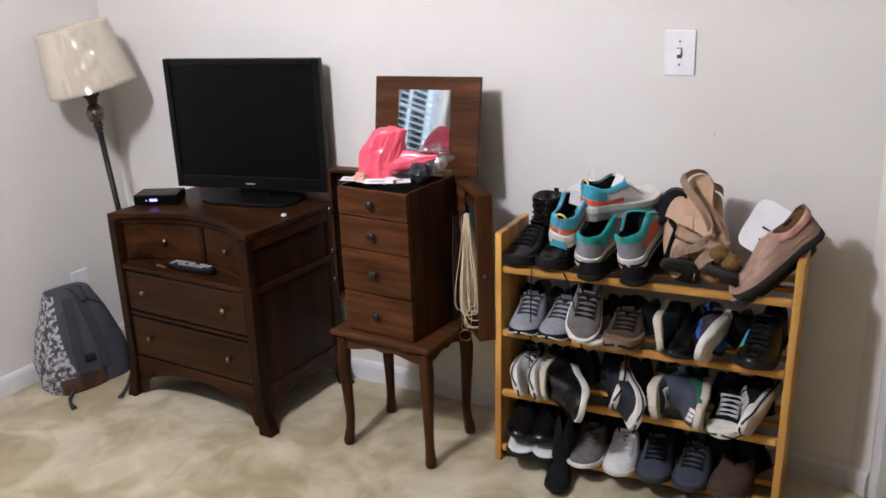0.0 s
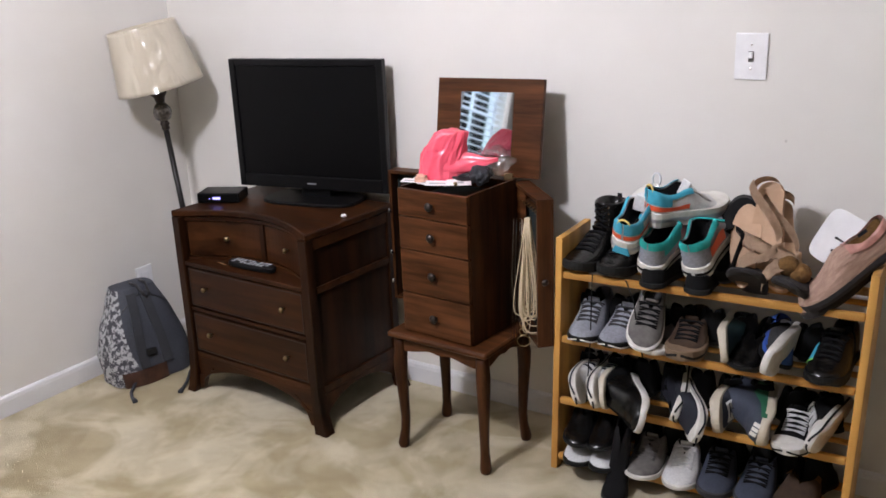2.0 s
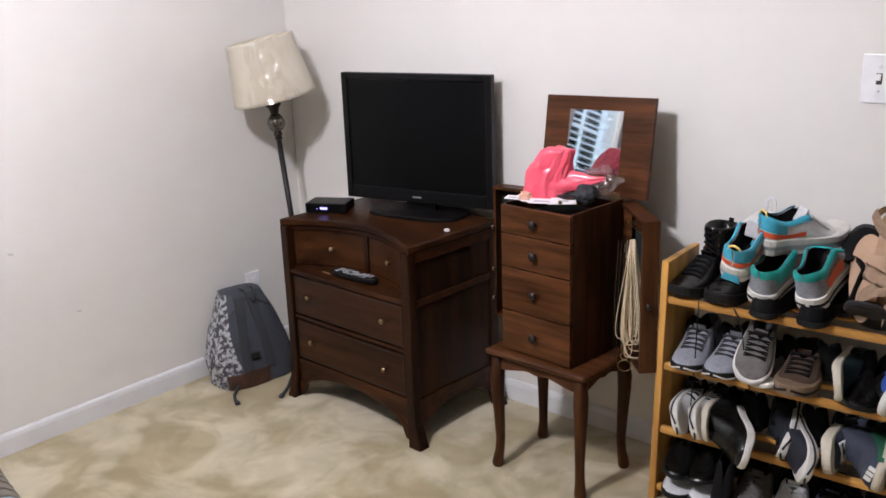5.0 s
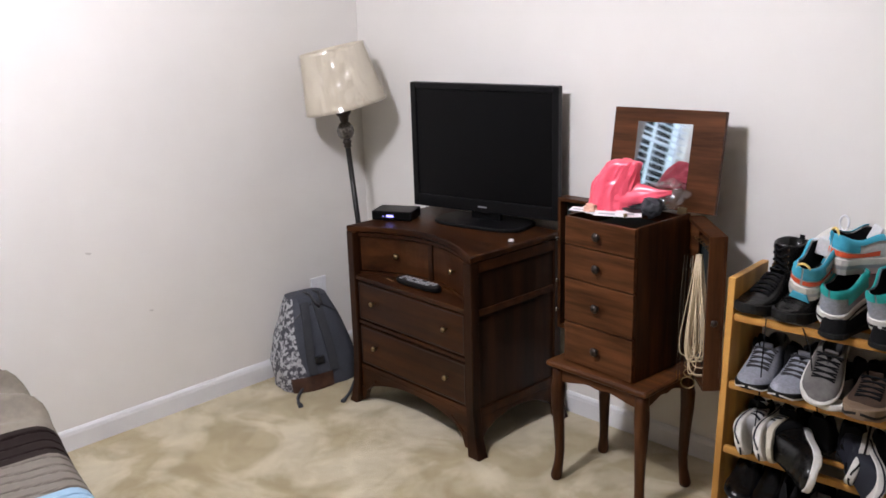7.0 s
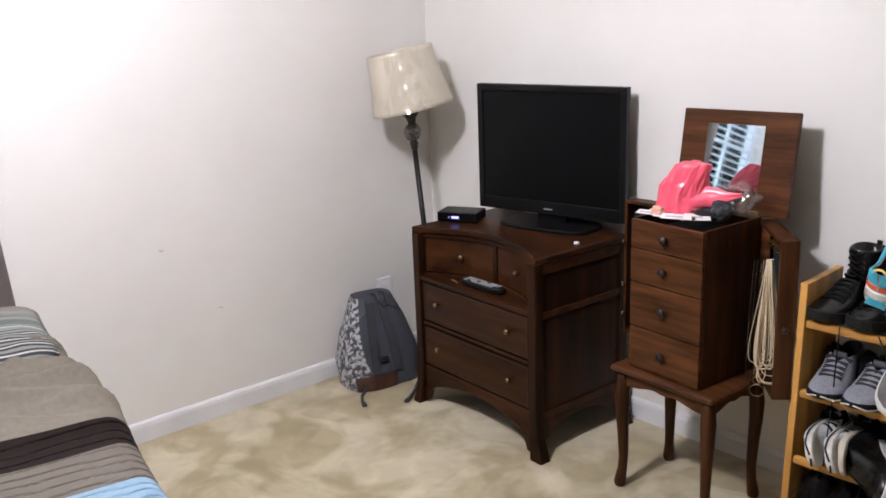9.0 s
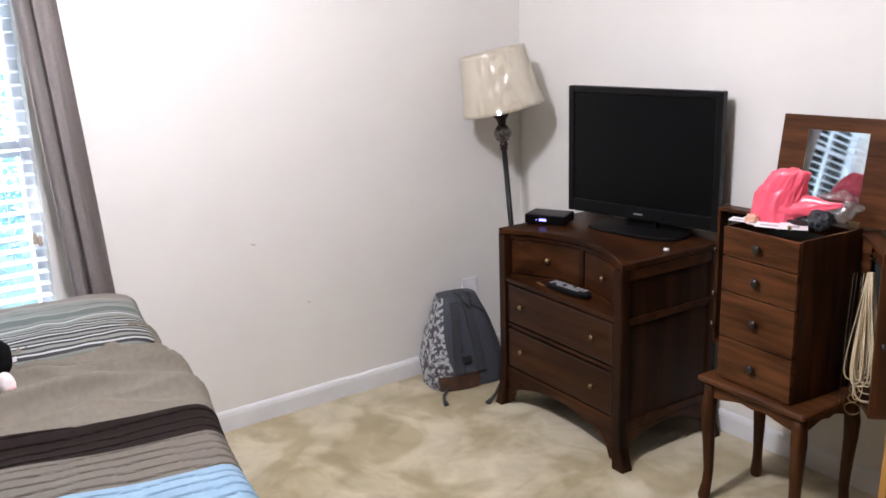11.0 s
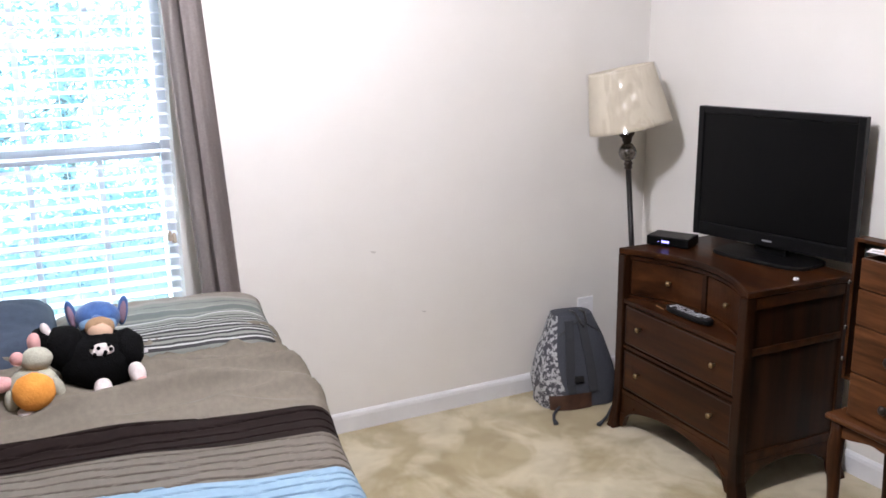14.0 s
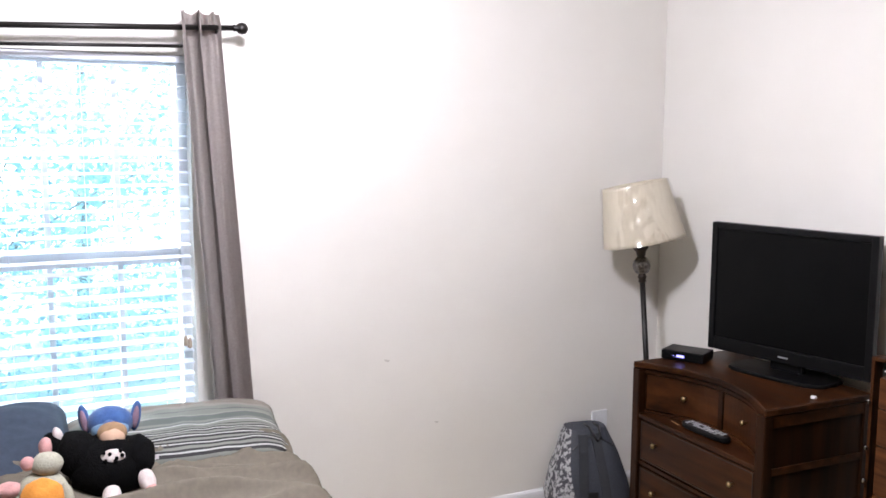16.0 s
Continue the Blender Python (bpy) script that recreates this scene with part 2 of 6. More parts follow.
def film_mat():
    """Clear plastic wrap: mostly see-through, with gloss."""
    m = bpy.data.materials.new("clear_wrap")
    m.use_nodes = True
    t = m.node_tree
    t.nodes.clear()
    out = t.nodes.new("ShaderNodeOutputMaterial")
    a, g, mx = (t.nodes.new(k) for k in ("ShaderNodeBsdfTransparent", "ShaderNodeBsdfGlossy", "ShaderNodeMixShader"))
    g.inputs["Roughness"].default_value = 0.13
    mx.inputs[0].default_value = 0.15
    n, b, co = (t.nodes.new(k) for k in ("ShaderNodeTexNoise", "ShaderNodeBump", "ShaderNodeTexCoord"))
    n.inputs["Scale"].default_value, n.inputs["Detail"].default_value, n.inputs["Distortion"].default_value = 20, 2, 0.6
    mp = t.nodes.new("ShaderNodeMapping")
    mp.inputs["Scale"].default_value = (1, 1, 0.24)
    t.links.new(co.outputs["Object"], mp.inputs[0])
    t.links.new(mp.outputs[0], n.inputs["Vector"])
    b.inputs["Strength"].default_value, b.inputs["Distance"].default_value = 1.0, 0.004
    t.links.new(n.outputs["Fac"], b.inputs["Height"])
    t.links.new(b.outputs[0], g.inputs["Normal"])
    t.links.new(a.outputs[0], mx.inputs[1])
    t.links.new(g.outputs[0], mx.inputs[2])
    t.links.new(mx.outputs[0], out.inputs[0])
    return m


M_CARPET, M_FLORAL, M_GLASS, M_FILM = carpet_mat(), floral_mat(), glass_mat(), film_mat()


# ---- building helpers ----
def mesh_of(name, bm, material, smooth=False):
    bmesh.ops.recalc_face_normals(bm, faces=bm.faces)
    me = bpy.data.meshes.new(name)
    if smooth:
        for f in bm.faces:
            f.smooth = True
    bm.to_mesh(me)
    bm.free()
    for m in (material if isinstance(material, (list, tuple)) else [material]):
        me.materials.append(m)
    return me


def part(name, bm, material, parent=None, label="", smooth=False):
    ob = new(name, mesh_of(name, bm, material, smooth))
    if parent is not None:
        ob.parent = parent
    return tagged(ob, label)


def thing(name, m, label, category, group="", kind=""):
    ob = new(name)
    ob.empty_display_size = 0.05
    ob.matrix_world = m
    return tagged(ob, label, category, group, kind)


def add_box(bm, x0, x1, y0, y1, z0, z1, bevel=0.0, m=None):
    vs = [bm.verts.new((x, y, z)) for x in (x0, x1) for y in (y0, y1) for z in (z0, z1)]
    fs = [bm.faces.new([vs[i] for i in q]) for q in ((0, 1, 3, 2), (4, 6, 7, 5), (0, 4, 5, 1), (2, 3, 7, 6), (0, 2, 6, 4), (1, 5, 7, 3))]
    if bevel:
        es = {e for f in fs for e in f.edges}
        r = bmesh.ops.bevel(bm, geom=list(es), offset=bevel, segments=2, affect="EDGES", profile=0.6)
        vs = list({v for f in r["faces"] for v in f.verts} | {v for v in vs if v.is_valid})
    if m is not None:
        bmesh.ops.transform(bm, matrix=m, verts=vs)
    return vs


def box(x0, x1, y0, y1, z0, z1, bevel=0.0, m=None):
    bm = bmesh.new()
    add_box(bm, x0, x1, y0, y1, z0, z1, bevel, m)
    return bm


def prism(pts, axis, a, b, bevel=0.0):
    """A flat outline of (u, v) drawn out along an axis from a to b."""
    bm = bmesh.new()
    put = {"x": lambda u, v, w: (w, u, v), "y": lambda u, v, w: (u, w, v), "z": lambda u, v, w: (u, v, w)}[axis]
    lo = [bm.verts.new(put(u, v, a)) for u, v in pts]
    hi = [bm.verts.new(put(u, v, b)) for u, v in pts]
    n = len(pts)
    bm.faces.new(lo)
    bm.faces.new(hi[::-1])
    for i in range(n):
        bm.faces.new((lo[i], lo[(i + 1) % n], hi[(i + 1) % n], hi[i]))
    if bevel:
        bmesh.ops.recalc_face_normals(bm, faces=bm.faces)
        es = [e for e in bm.edges if len(e.link_faces) == 2 and e.calc_face_angle(0) > 0.6]
        bmesh.ops.bevel(bm, geom=es, offset=bevel, segments=1, affect="EDGES")
    return bm


def lathe(profile, seg=24, m=None, bm=None):
    bm = bm or bmesh.new()
    rings = []
    for r, z in profile:
        rings.append([bm.verts.new((r * math.cos(k * math.tau / seg), r * math.sin(k * math.tau / seg), z)) for k in range(seg)])
    for a, b in zip(rings, rings[1:]):
        for k in range(seg):
            bm.faces.new((a[k], a[(k + 1) % seg], b[(k + 1) % seg], b[k]))
    for ring in (rings[0], rings[-1]):
        bm.faces.new(ring)
    if m is not None:
        bmesh.ops.transform(bm, matrix=m, verts=[v for ring in rings for v in ring])
    return bm


def tube(points, radius, seg=8, bm=None, closed=False):
    """A round tube along points; radius a number or one for each point."""
    bm = bm or bmesh.new()
    pts = [Vector(p) for p in points]
    n = len(pts)
    rad = radius if isinstance(radius, (list, tuple)) else [radius] * n
    rings = []
    up = Vector((0.31, 0.17, 0.93))
    for i, p in enumerate(pts):
        d = (pts[(i + 1) % n] - pts[i - 1]) if closed else (pts[min(i + 1, n - 1)] - pts[max(i - 1, 0)])
        d.normalize()
        u = d.cross(up)
        if u.length < 1e-3:
            u = d.cross(Vector((1, 0, 0)))
        u.normalize()
        w = d.cross(u)
        rings.append([bm.verts.new(p + (u * math.cos(k * math.tau / seg) + w * math.sin(k * math.tau / seg)) * rad[i]) for k in range(seg)])
    for i in range(n if closed else n - 1):
        a, b = rings[i], rings[(i + 1) % n]
        for k in range(seg):
            bm.faces.new((a[k], a[(k + 1) % seg], b[(k + 1) % seg], b[k]))
    if not closed:
        bm.faces.new(rings[0])
        bm.faces.new(rings[-1])
    return bm


def blob(bm, c, r, rot=(0, 0, 0), index=0, sub=3, rough=0.0, seed=0.0):
    """A soft rounded lump, for stuffed things."""
    g = bmesh.ops.create_icosphere(bm, subdivisions=sub, radius=1.0)
    m = pose(*c, *rot)
    for v in g["verts"]:
        d = v.co.copy()
        k = 1 + rough * noise.noise(d * 2.2 + Vector((seed, seed * 1.7, 0))) + rough * 0.5 * noise.noise(d * 6 + Vector((0, seed, 3)))
        v.co = m @ Vector((d.x * r[0] * k, d.y * r[1] * k, d.z * r[2] * k))
    for f in {f for v in g["verts"] for f in v.link_faces}:
        f.material_index, f.smooth = index, True


def grid_mesh(nu, nv, fn, bm=None):
    bm = bm or bmesh.new()
    vs = [[bm.verts.new(fn(i / (nu - 1), j / (nv - 1))) for j in range(nv)] for i in range(nu)]
    for i in range(nu - 1):
        for j in range(nv - 1):
            bm.faces.new((vs[i][j], vs[i + 1][j], vs[i + 1][j + 1], vs[i][j + 1]))
    return bm


def arc(n, fn):
    return [fn(i / (n - 1)) for i in range(n)]


# ---- the room ----
# unseen south and east walls stand well back, to lessen bounce
ROOM_X, ROOM_S, CEIL = 5.2, -4.6, 2.40
WIN_Y0, WIN_Y1, WIN_Z0, WIN_Z1 = -2.545, -1.905, 0.50, 1.725


def structure(name, bm, material, label, category, smooth=False):
    return tagged(part(name, bm, material, None, label, smooth), category=category, kind="structure")


structure("floor", box(-0.1, ROOM_X + 0.1, ROOM_S - 0.1, 0.1, -0.05, 0.0), M_CARPET, "cream cut-pile carpet with trodden patches", "carpet")
structure("ceiling", box(-0.1, ROOM_X + 0.1, ROOM_S - 0.1, 0.1, CEIL, CEIL + 0.08), M_CEIL, "plain ceiling out of view, greyed to cut bounced light", "ceiling")
structure("wall_north", box(-0.12, 2.80, 0.0, 0.12, 0, CEIL), M_WALL, "off-white painted wall behind the furniture", "wall")

bm = bmesh.new()
for y0, y1, z0, z1 in ((WIN_Y1, 0.0, 0, CEIL), (ROOM_S, WIN_Y0, 0, CEIL), (WIN_Y0, WIN_Y1, 0, WIN_Z0), (WIN_Y0, WIN_Y1, WIN_Z1, CEIL)):
    add_box(bm, -0.14, 0.0, y0, y1, z0, z1)
structure("wall_west", bm, M_WALL, "off-white painted wall with one window opening", "wall")
# two unseen walls, dark so that shadows stay deep and warm
structure("wall_south", box(-0.14, ROOM_X + 0.1, ROOM_S - 0.1, ROOM_S, 0, CEIL), M_WALL_UNSEEN, "unseen wall closing the room, dark to cut bounced light", "wall")
structure("wall_east", box(ROOM_X, ROOM_X + 0.1, ROOM_S, 0.1, 0, CEIL), M_WALL_UNSEEN, "unseen wall closing the room, dark to cut bounced light", "wall")
structure("wall_return", prism([(2.80, 0.0), (2.853, -0.040), (2.95, 0.0), (2.95, 0.12), (2.80, 0.12)], "z", 0, CEIL), M_WALL, "short off-white wall return beside the doorway", "wall")
structure("wall_northeast", box(2.95, ROOM_X, 0.0, 0.12, 0, CEIL), M_WALL, "off-white painted wall beside the doorway", "wall")
structure("door_trim", prism([(2.855, -0.045), (2.875, -0.062), (2.965, -0.03), (2.955, -0.002), (2.90, -0.021)], "z", 0, 2.1, 0.002), M_TRIM, "white painted door casing beside the light switch", "trim")


def baseboard(length, m, name, h=0.076):
    prof = [(0, 0), (-0.013, 0), (-0.013, h - 0.02), (-0.010, h - 0.008), (-0.004, h), (0, h)]
    b = prism(prof, "x", 0, length)
    bmesh.ops.transform(b, matrix=m, verts=b.verts)
    structure(name, b, M_TRIM, "white painted baseboard along the carpet", "baseboard")


baseboard(2.80, pose(0, 0, 0), "baseboard_north")
baseboard(4.6, pose(0, -4.6, 0, 0, 0, 90), "baseboard_west")
baseboard(0.066, pose(2.80, 0, 0, 0, 0, -37), "baseboard_return")

M_SCUFF = plain("scuff", (0.58, 0.55, 0.51), 0.8)
for m_, w_, h_ in ((pose(0.0008, -1.232, 0.671, 0, 90, 0), 0.006, 0.012), (pose(0.0008, -1.032, 0.415, 0, 90, 0), 0.004, 0.010)):
    b = prism([(-w_, -h_), (w_ * 0.2, -h_ * 0.6), (w_, h_ * 0.3), (w_ * 0.1, h_), (-w_ * 0.5, h_ * 0.2)], "z", -0.0006, 0.0006)
    bmesh.ops.transform(b, matrix=m_, verts=b.verts)
    part("scuff_mark", b, M_SCUFF, bpy.data.objects["wall_west"], "small grey scuff on the paint")
b = prism([(2.370, 0.985), (2.374, 0.982), (2.378, 0.987), (2.373, 0.991)], "y", -0.0012, -0.0002)
part("scuff_mark", b, M_SCUFF, bpy.data.objects["wall_north"], "small grey scuff on the paint")

# ---- window, blind, curtains ----
win = thing("window_1", pose(0, 0, 0), "white vinyl double-hung window with six panes over six", "window", kind="structure")
WX = -0.10
bm = bmesh.new()
for y0, y1, z0, z1 in ((WIN_Y0, WIN_Y0 + 0.03, WIN_Z0, WIN_Z1), (WIN_Y1 - 0.03, WIN_Y1, WIN_Z0, WIN_Z1), (WIN_Y0 + 0.03, WIN_Y1 - 0.03, WIN_Z1 - 0.03, WIN_Z1), (WIN_Y0 + 0.03, WIN_Y1 - 0.03, WIN_Z0, WIN_Z0 + 0.03)):
    add_box(bm, -0.138, -0.06, y0, y1, z0, z1, 0.003)
part("window_frame", bm, M_VINYL, win)
part("meeting_rail", box(-0.118, -0.072, WIN_Y0 + 0.032, WIN_Y1 - 0.032, 1.062, 1.112, 0.003), M_VINYL, win)
part("window_sill", box(-0.06, 0.02, WIN_Y0 + 0.002, WIN_Y1 - 0.002, WIN_Z0 - 0.002, WIN_Z0 + 0.018, 0.004), M_TRIM, win)
for k, y in enumerate((-2.33, -2.12)):
    part("mullion", box(-0.108, -0.090, y - 0.009, y + 0.009, WIN_Z0 + 0.03, 1.062, 0.002), M_VINYL, win)
    part("mullion", box(-0.108, -0.090, y - 0.009, y + 0.009, 1.112, WIN_Z1 - 0.03, 0.002), M_VINYL, win)
for z in (0.80, 1.42):
    part("crossbar", box(-0.106, -0.092, WIN_Y0 + 0.03, WIN_Y1 - 0.03, z - 0.009, z + 0.009, 0.002), M_VINYL, win)
for z0, z1 in ((WIN_Z0 + 0.03, 1.062), (1.112, WIN_Z1 - 0.03)):
    pane = part("pane", box(WX - 0.002, WX + 0.002, WIN_Y0 + 0.03, WIN_Y1 - 0.03, z0, z1), M_GLASS, win)
    pane.visible_shadow = False

blind = thing("window_blind", pose(-0.022, 0, 0), "white faux-wood slatted window blind, slats open", "blind")
part("headrail", box(-0.032, 0.012, WIN_Y0 + 0.006, WIN_Y1 - 0.006, WIN_Z1 - 0.022, WIN_Z1 - 0.001, 0.003), M_SLAT, blind)
slat = mesh_of("slat", grid_mesh(5, 2, lambda u, v: ((u - 0.5) * 0.048, WIN_Y0 + 0.008 + v * (WIN_Y1 - WIN_Y0 - 0.016), 0.0016 * math.sin(u * math.pi))), M_SLAT)
bm = bmesh.new()
bm.from_mesh(slat)
bmesh.ops.solidify(bm, geom=bm.faces[:], thickness=0.0026)
bm.to_mesh(slat)
bm.free()
z = WIN_Z1 - 0.058
while z > WIN_Z0 + 0.05:
    s = new("slat", slat)
    s.parent = blind
    s.matrix_local = pose(0, 0, z, 0, 4.5 + random.uniform(-1.2, 1.2), 0)
    z -= 0.0385
part("bottom_rail", box(-0.025, 0.025, WIN_Y0 + 0.008, WIN_Y1 - 0.008, WIN_Z0 + 0.022, WIN_Z0 + 0.040, 0.003), M_SLAT, blind)
for y in (WIN_Y0 + 0.10, -2.225, WIN_Y1 - 0.10):
    part("ladder_cord", tube([(0.026, y, WIN_Z1 - 0.04), (0.026, y, WIN_Z0 + 0.04)], 0.0012, 5), M_SLAT, blind)
part("lift_cord", tube([(0.032, -1.945, WIN_Z1 - 0.04), (0.034, -1.943, 1.2), (0.036, -1.94, 0.83)], 0.0014, 5), M_SLAT, blind)
for dy, dz in ((0, 0), (0.013, -0.008)):
    part("cord_tassel", lathe([(0.002, 0.02), (0.006, 0.014), (0.008, -0.012), (0.003, -0.015)], 10, pose(0.037, -1.942 + dy, 0.815 + dz)), M_TASSEL, blind)

rod = thing("curtain_rod", pose(0, 0, 0), "black metal double curtain rod with ball finials", "curtain rod")
part("front_rod", tube([(0.095, -2.72, 1.768), (0.095, -1.785, 1.806)], 0.009, 12), M_BLACKMETAL, rod, smooth=True)
part("rear_rod", tube([(0.055, -2.72, 1.722), (0.055, -1.86, 1.750)], 0.0055, 10), M_BLACKMETAL, rod, smooth=True)
for y, sgn in ((-1.785, 1), (-2.72, -1)):
    part("finial", lathe([(0.009, 0), (0.012, 0.004), (0.009, 0.010), (0.016, 0.018), (0.019, 0.029), (0.016, 0.040), (0.006, 0.047)], 16, pose(0.095, y, 1.787 + 0.019 * sgn, -90 * sgn, 0, 0)), M_BLACKMETAL, rod, smooth=True)
for y in (-1.83, -2.68):
    part("bracket", box(0.0, 0.10, y - 0.006, y + 0.006, 1.789 + (y + 1.83) * 0.041, 1.796 + (y + 1.83) * 0.041, 0.002), M_BLACKMETAL, rod)


def curtain(y_top, w_top, y_bot, w_bot, z1, seed):
    def fn(u, v):
        z = z1 - v * (z1 - 0.04)
        y = (y_top + (y_bot - y_top) * min(v / 0.66, 1.25)) + (u - 0.5) * (w_top + (w_bot - w_top) * min(v / 0.6, 1))
        ph = math.tau * (2.15 * u + 0.13 * math.sin(math.tau * u * 1.3 + 2.0 + seed)) + seed + 0.45 * math.sin(v * 2.2 + seed)
        amp = 0.030 + 0.012 * v
        gath = 0.010 * math.sin(u * 60) * max(0, 1 - v * 14)
        x = 0.093 + amp * math.sin(ph) + 0.005 * math.sin(ph * 2.3 + v * 5) + 0.009 * noise.noise(Vector((u * 7, v * 2.2, seed))) + 0.004 * noise.noise(Vector((u * 22, v * 6, seed))) + gath
        if abs(z - 1.808) < 0.03:
            x += 0.012 * (1 if math.sin(ph) > 0 else -1)
        return (x, y + 0.010 * math.cos(ph), z + 0.006 * math.sin(u * 31) * (1 if v < 0.01 else 0))
    bm = grid_mesh(64, 60, fn)
    bmesh.ops.solidify(bm, geom=bm.faces[:], thickness=0.002)
    return bm


for nm, args in (("curtain", (-1.893, 0.115, -1.820, 0.122, 1.848, 0.6)), ("curtain", (-2.62, 0.13, -2.60, 0.16, 1.848, 2.1))):
    c = part(nm, curtain(*args), M_CURTAIN, None, "taupe cotton curtain gathered on a black rod", True)
    tagged(c, category="curtain", group="curtains at the window")

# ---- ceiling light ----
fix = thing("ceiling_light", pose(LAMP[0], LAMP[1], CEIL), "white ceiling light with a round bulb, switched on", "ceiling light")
# unseen pan, made wide to keep the bulb's light off the ceiling
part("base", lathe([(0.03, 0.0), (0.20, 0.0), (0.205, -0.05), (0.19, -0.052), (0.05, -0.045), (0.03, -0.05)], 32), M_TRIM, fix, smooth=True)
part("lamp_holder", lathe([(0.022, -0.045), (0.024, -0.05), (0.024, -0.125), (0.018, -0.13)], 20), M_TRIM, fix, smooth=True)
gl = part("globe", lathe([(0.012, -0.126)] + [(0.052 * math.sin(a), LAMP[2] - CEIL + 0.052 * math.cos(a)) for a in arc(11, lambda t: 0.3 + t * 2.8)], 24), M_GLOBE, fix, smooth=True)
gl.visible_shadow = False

# ---- switch and outlet ----
sw = thing("light_switch", pose(2.270, 0, 1.206), "white oversized single toggle switch plate", "light switch")
part("plate", box(-0.0425, 0.0425, -0.006, -0.0005, -0.061, 0.061, 0.003), M_WHITEPL, sw)
part("toggle", box(-0.005, 0.005, -0.016, -0.0055, -0.004, 0.012, 0.002), M_WHITEPL, sw)
part("toggle_slot", box(-0.007, 0.007, -0.0068, -0.0045, -0.014, 0.014), M_SLOT, sw)
for z in (-0.031, 0.031):
    part("screw", lathe([(0.001, 0), (0.0035, 0), (0.0030, 0.002), (0.001, 0.0025)], 10, pose(0, -0.0055, z, 90, 0, 0)), M_NICKEL, sw)
out = thing("wall_outlet", pose(0, -0.288, 0.30), "white wall outlet partly behind the backpack", "outlet")
part("plate", box(0.0005, 0.008, -0.038, 0.038, -0.062, 0.062, 0.003), M_WHITEPL, out)
for z in (-0.025, 0.025):
    part("socket", box(0.0075, 0.0095, -0.017, 0.017, z - 0.014, z + 0.014, 0.002), M_WHITEPL, out)

# ---- dresser ----
DW, DD, DH = 0.642, 0.442, 0.685
dres = thing("dresser", pose(0.432, -0.464, 0, 0, 0, -2.1), "dark cherry-stained four-drawer dresser with a concave upper front", "dresser")


def sweep(u, depth=0.112):
    """How far the upper front curves in, across the width."""
    k = (u - DW / 2) / (DW / 2)
    return depth * (1 - k * k) ** 1.15 if abs(k) < 1 else 0.0


N = 25
top = [(u, sweep(u)) for u in arc(N, lambda t: t * DW)] + [(DW, DD), (0, DD)]
part("top", prism(top, "z", DH - 0.022, DH, 0.003), M_DRESS, dres)
for x, y, fx, fy in ((0, 0, -1, -1), (DW - 0.036, 0, 1, -1), (0, DD - 0.036, -1, 0), (DW - 0.036, DD - 0.036, 1, 0)):
    bm = bmesh.new()
    lv = []
    for z, g, w in ((DH - 0.0225, 0, 0), (0.16, 0.0, 0), (0.07, 0.006, 0.0), (0.02, 0.014, 0.002), (0.0, 0.019, 0.004)):
        a = [(x, y), (x + 0.036, y), (x + 0.036, y + 0.036), (x, y + 0.036)]
        lv.append([bm.verts.new((px + fx * g * (2.1 if fx > 0 else 0.7) * (1 if (px > x) == (fx > 0) else 0.55), py + fy * g * (1 if py == y else 0.5), z)) for px, py in a])
    for p, q in zip(lv, lv[1:]):
        for k in range(4):
            bm.faces.new((p[k], p[(k + 1) % 4], q[(k + 1) % 4], q[k]))
    bm.faces.new(lv[0])
    bm.faces.new(lv[-1])
    es = [e for e in bm.edges if abs(e.verts[0].co.z - e.verts[1].co.z) > 0.01]
    bmesh.ops.bevel(bm, geom=es, offset=0.003, segments=1, affect="EDGES")
    part("leg", bm, M_DRESS_V_SHADED, dres)
# carcass: sides, back, rails, ledge
for x0, x1, o in ((0.008, 0.018, 0), (DW - 0.018, DW - 0.008, 1)):
    part("side_panel", box(x0, x1, 0.036, DD - 0.036, 0.14, DH - 0.0225), M_DRESS_V_SHADED, dres)
    xa, xb = (0.002, 0.0075) if not o else (DW - 0.0075, DW - 0.002)
    for z0, z1 in ((0.478, 0.500), (DH - 0.060, DH - 0.0225), (0.125, 0.155)):
        part("side_rail", box(xa, xb, 0.0365, DD - 0.0365, z0, z1, 0.002), M_DRESS, dres)
    ar = [(0.0365, 0.124)] + arc(13, lambda t: (0.0365 + t * (DD - 0.073), 0.035 + 0.075 * math.sin(math.pi * t) ** 0.6)) + [(DD - 0.0365, 0.124)]
    part("side_apron", prism(ar, "x", xa + 0.001, xb - 0.001), M_DRESS, dres)
part("back_panel", box(0.0365, DW - 0.0365, DD - 0.012, DD - 0.004, 0.10, DH - 0.0225), M_DRESS, dres)
part("ledge", box(0.0365, DW - 0.0365, 0.004, 0.20, 0.488, 0.504, 0.003), M_DRESS, dres)
part("rail", box(0.0365, DW - 0.0365, 0.010, 0.028, 0.318, 0.330, 0.001), M_DRESS, dres)
part("rail", box(0.0365, DW - 0.0365, 0.010, 0.028, 0.140, 0.156, 0.001), M_DRESS, dres)
# dark sheet added close behind the drawer fronts to darken their gaps
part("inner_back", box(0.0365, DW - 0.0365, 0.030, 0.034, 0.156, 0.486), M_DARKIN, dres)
ap = [(0.0365, 0.1395)] + arc(17, lambda t: (0.0365 + t * (DW - 0.073), 0.048 + 0.070 * math.sin(math.pi * t) ** 0.75)) + [(DW - 0.0365, 0.1395)]
part("front_apron", prism(ap, "y", 0.010, 0.024, 0.001), M_DRESS, dres)
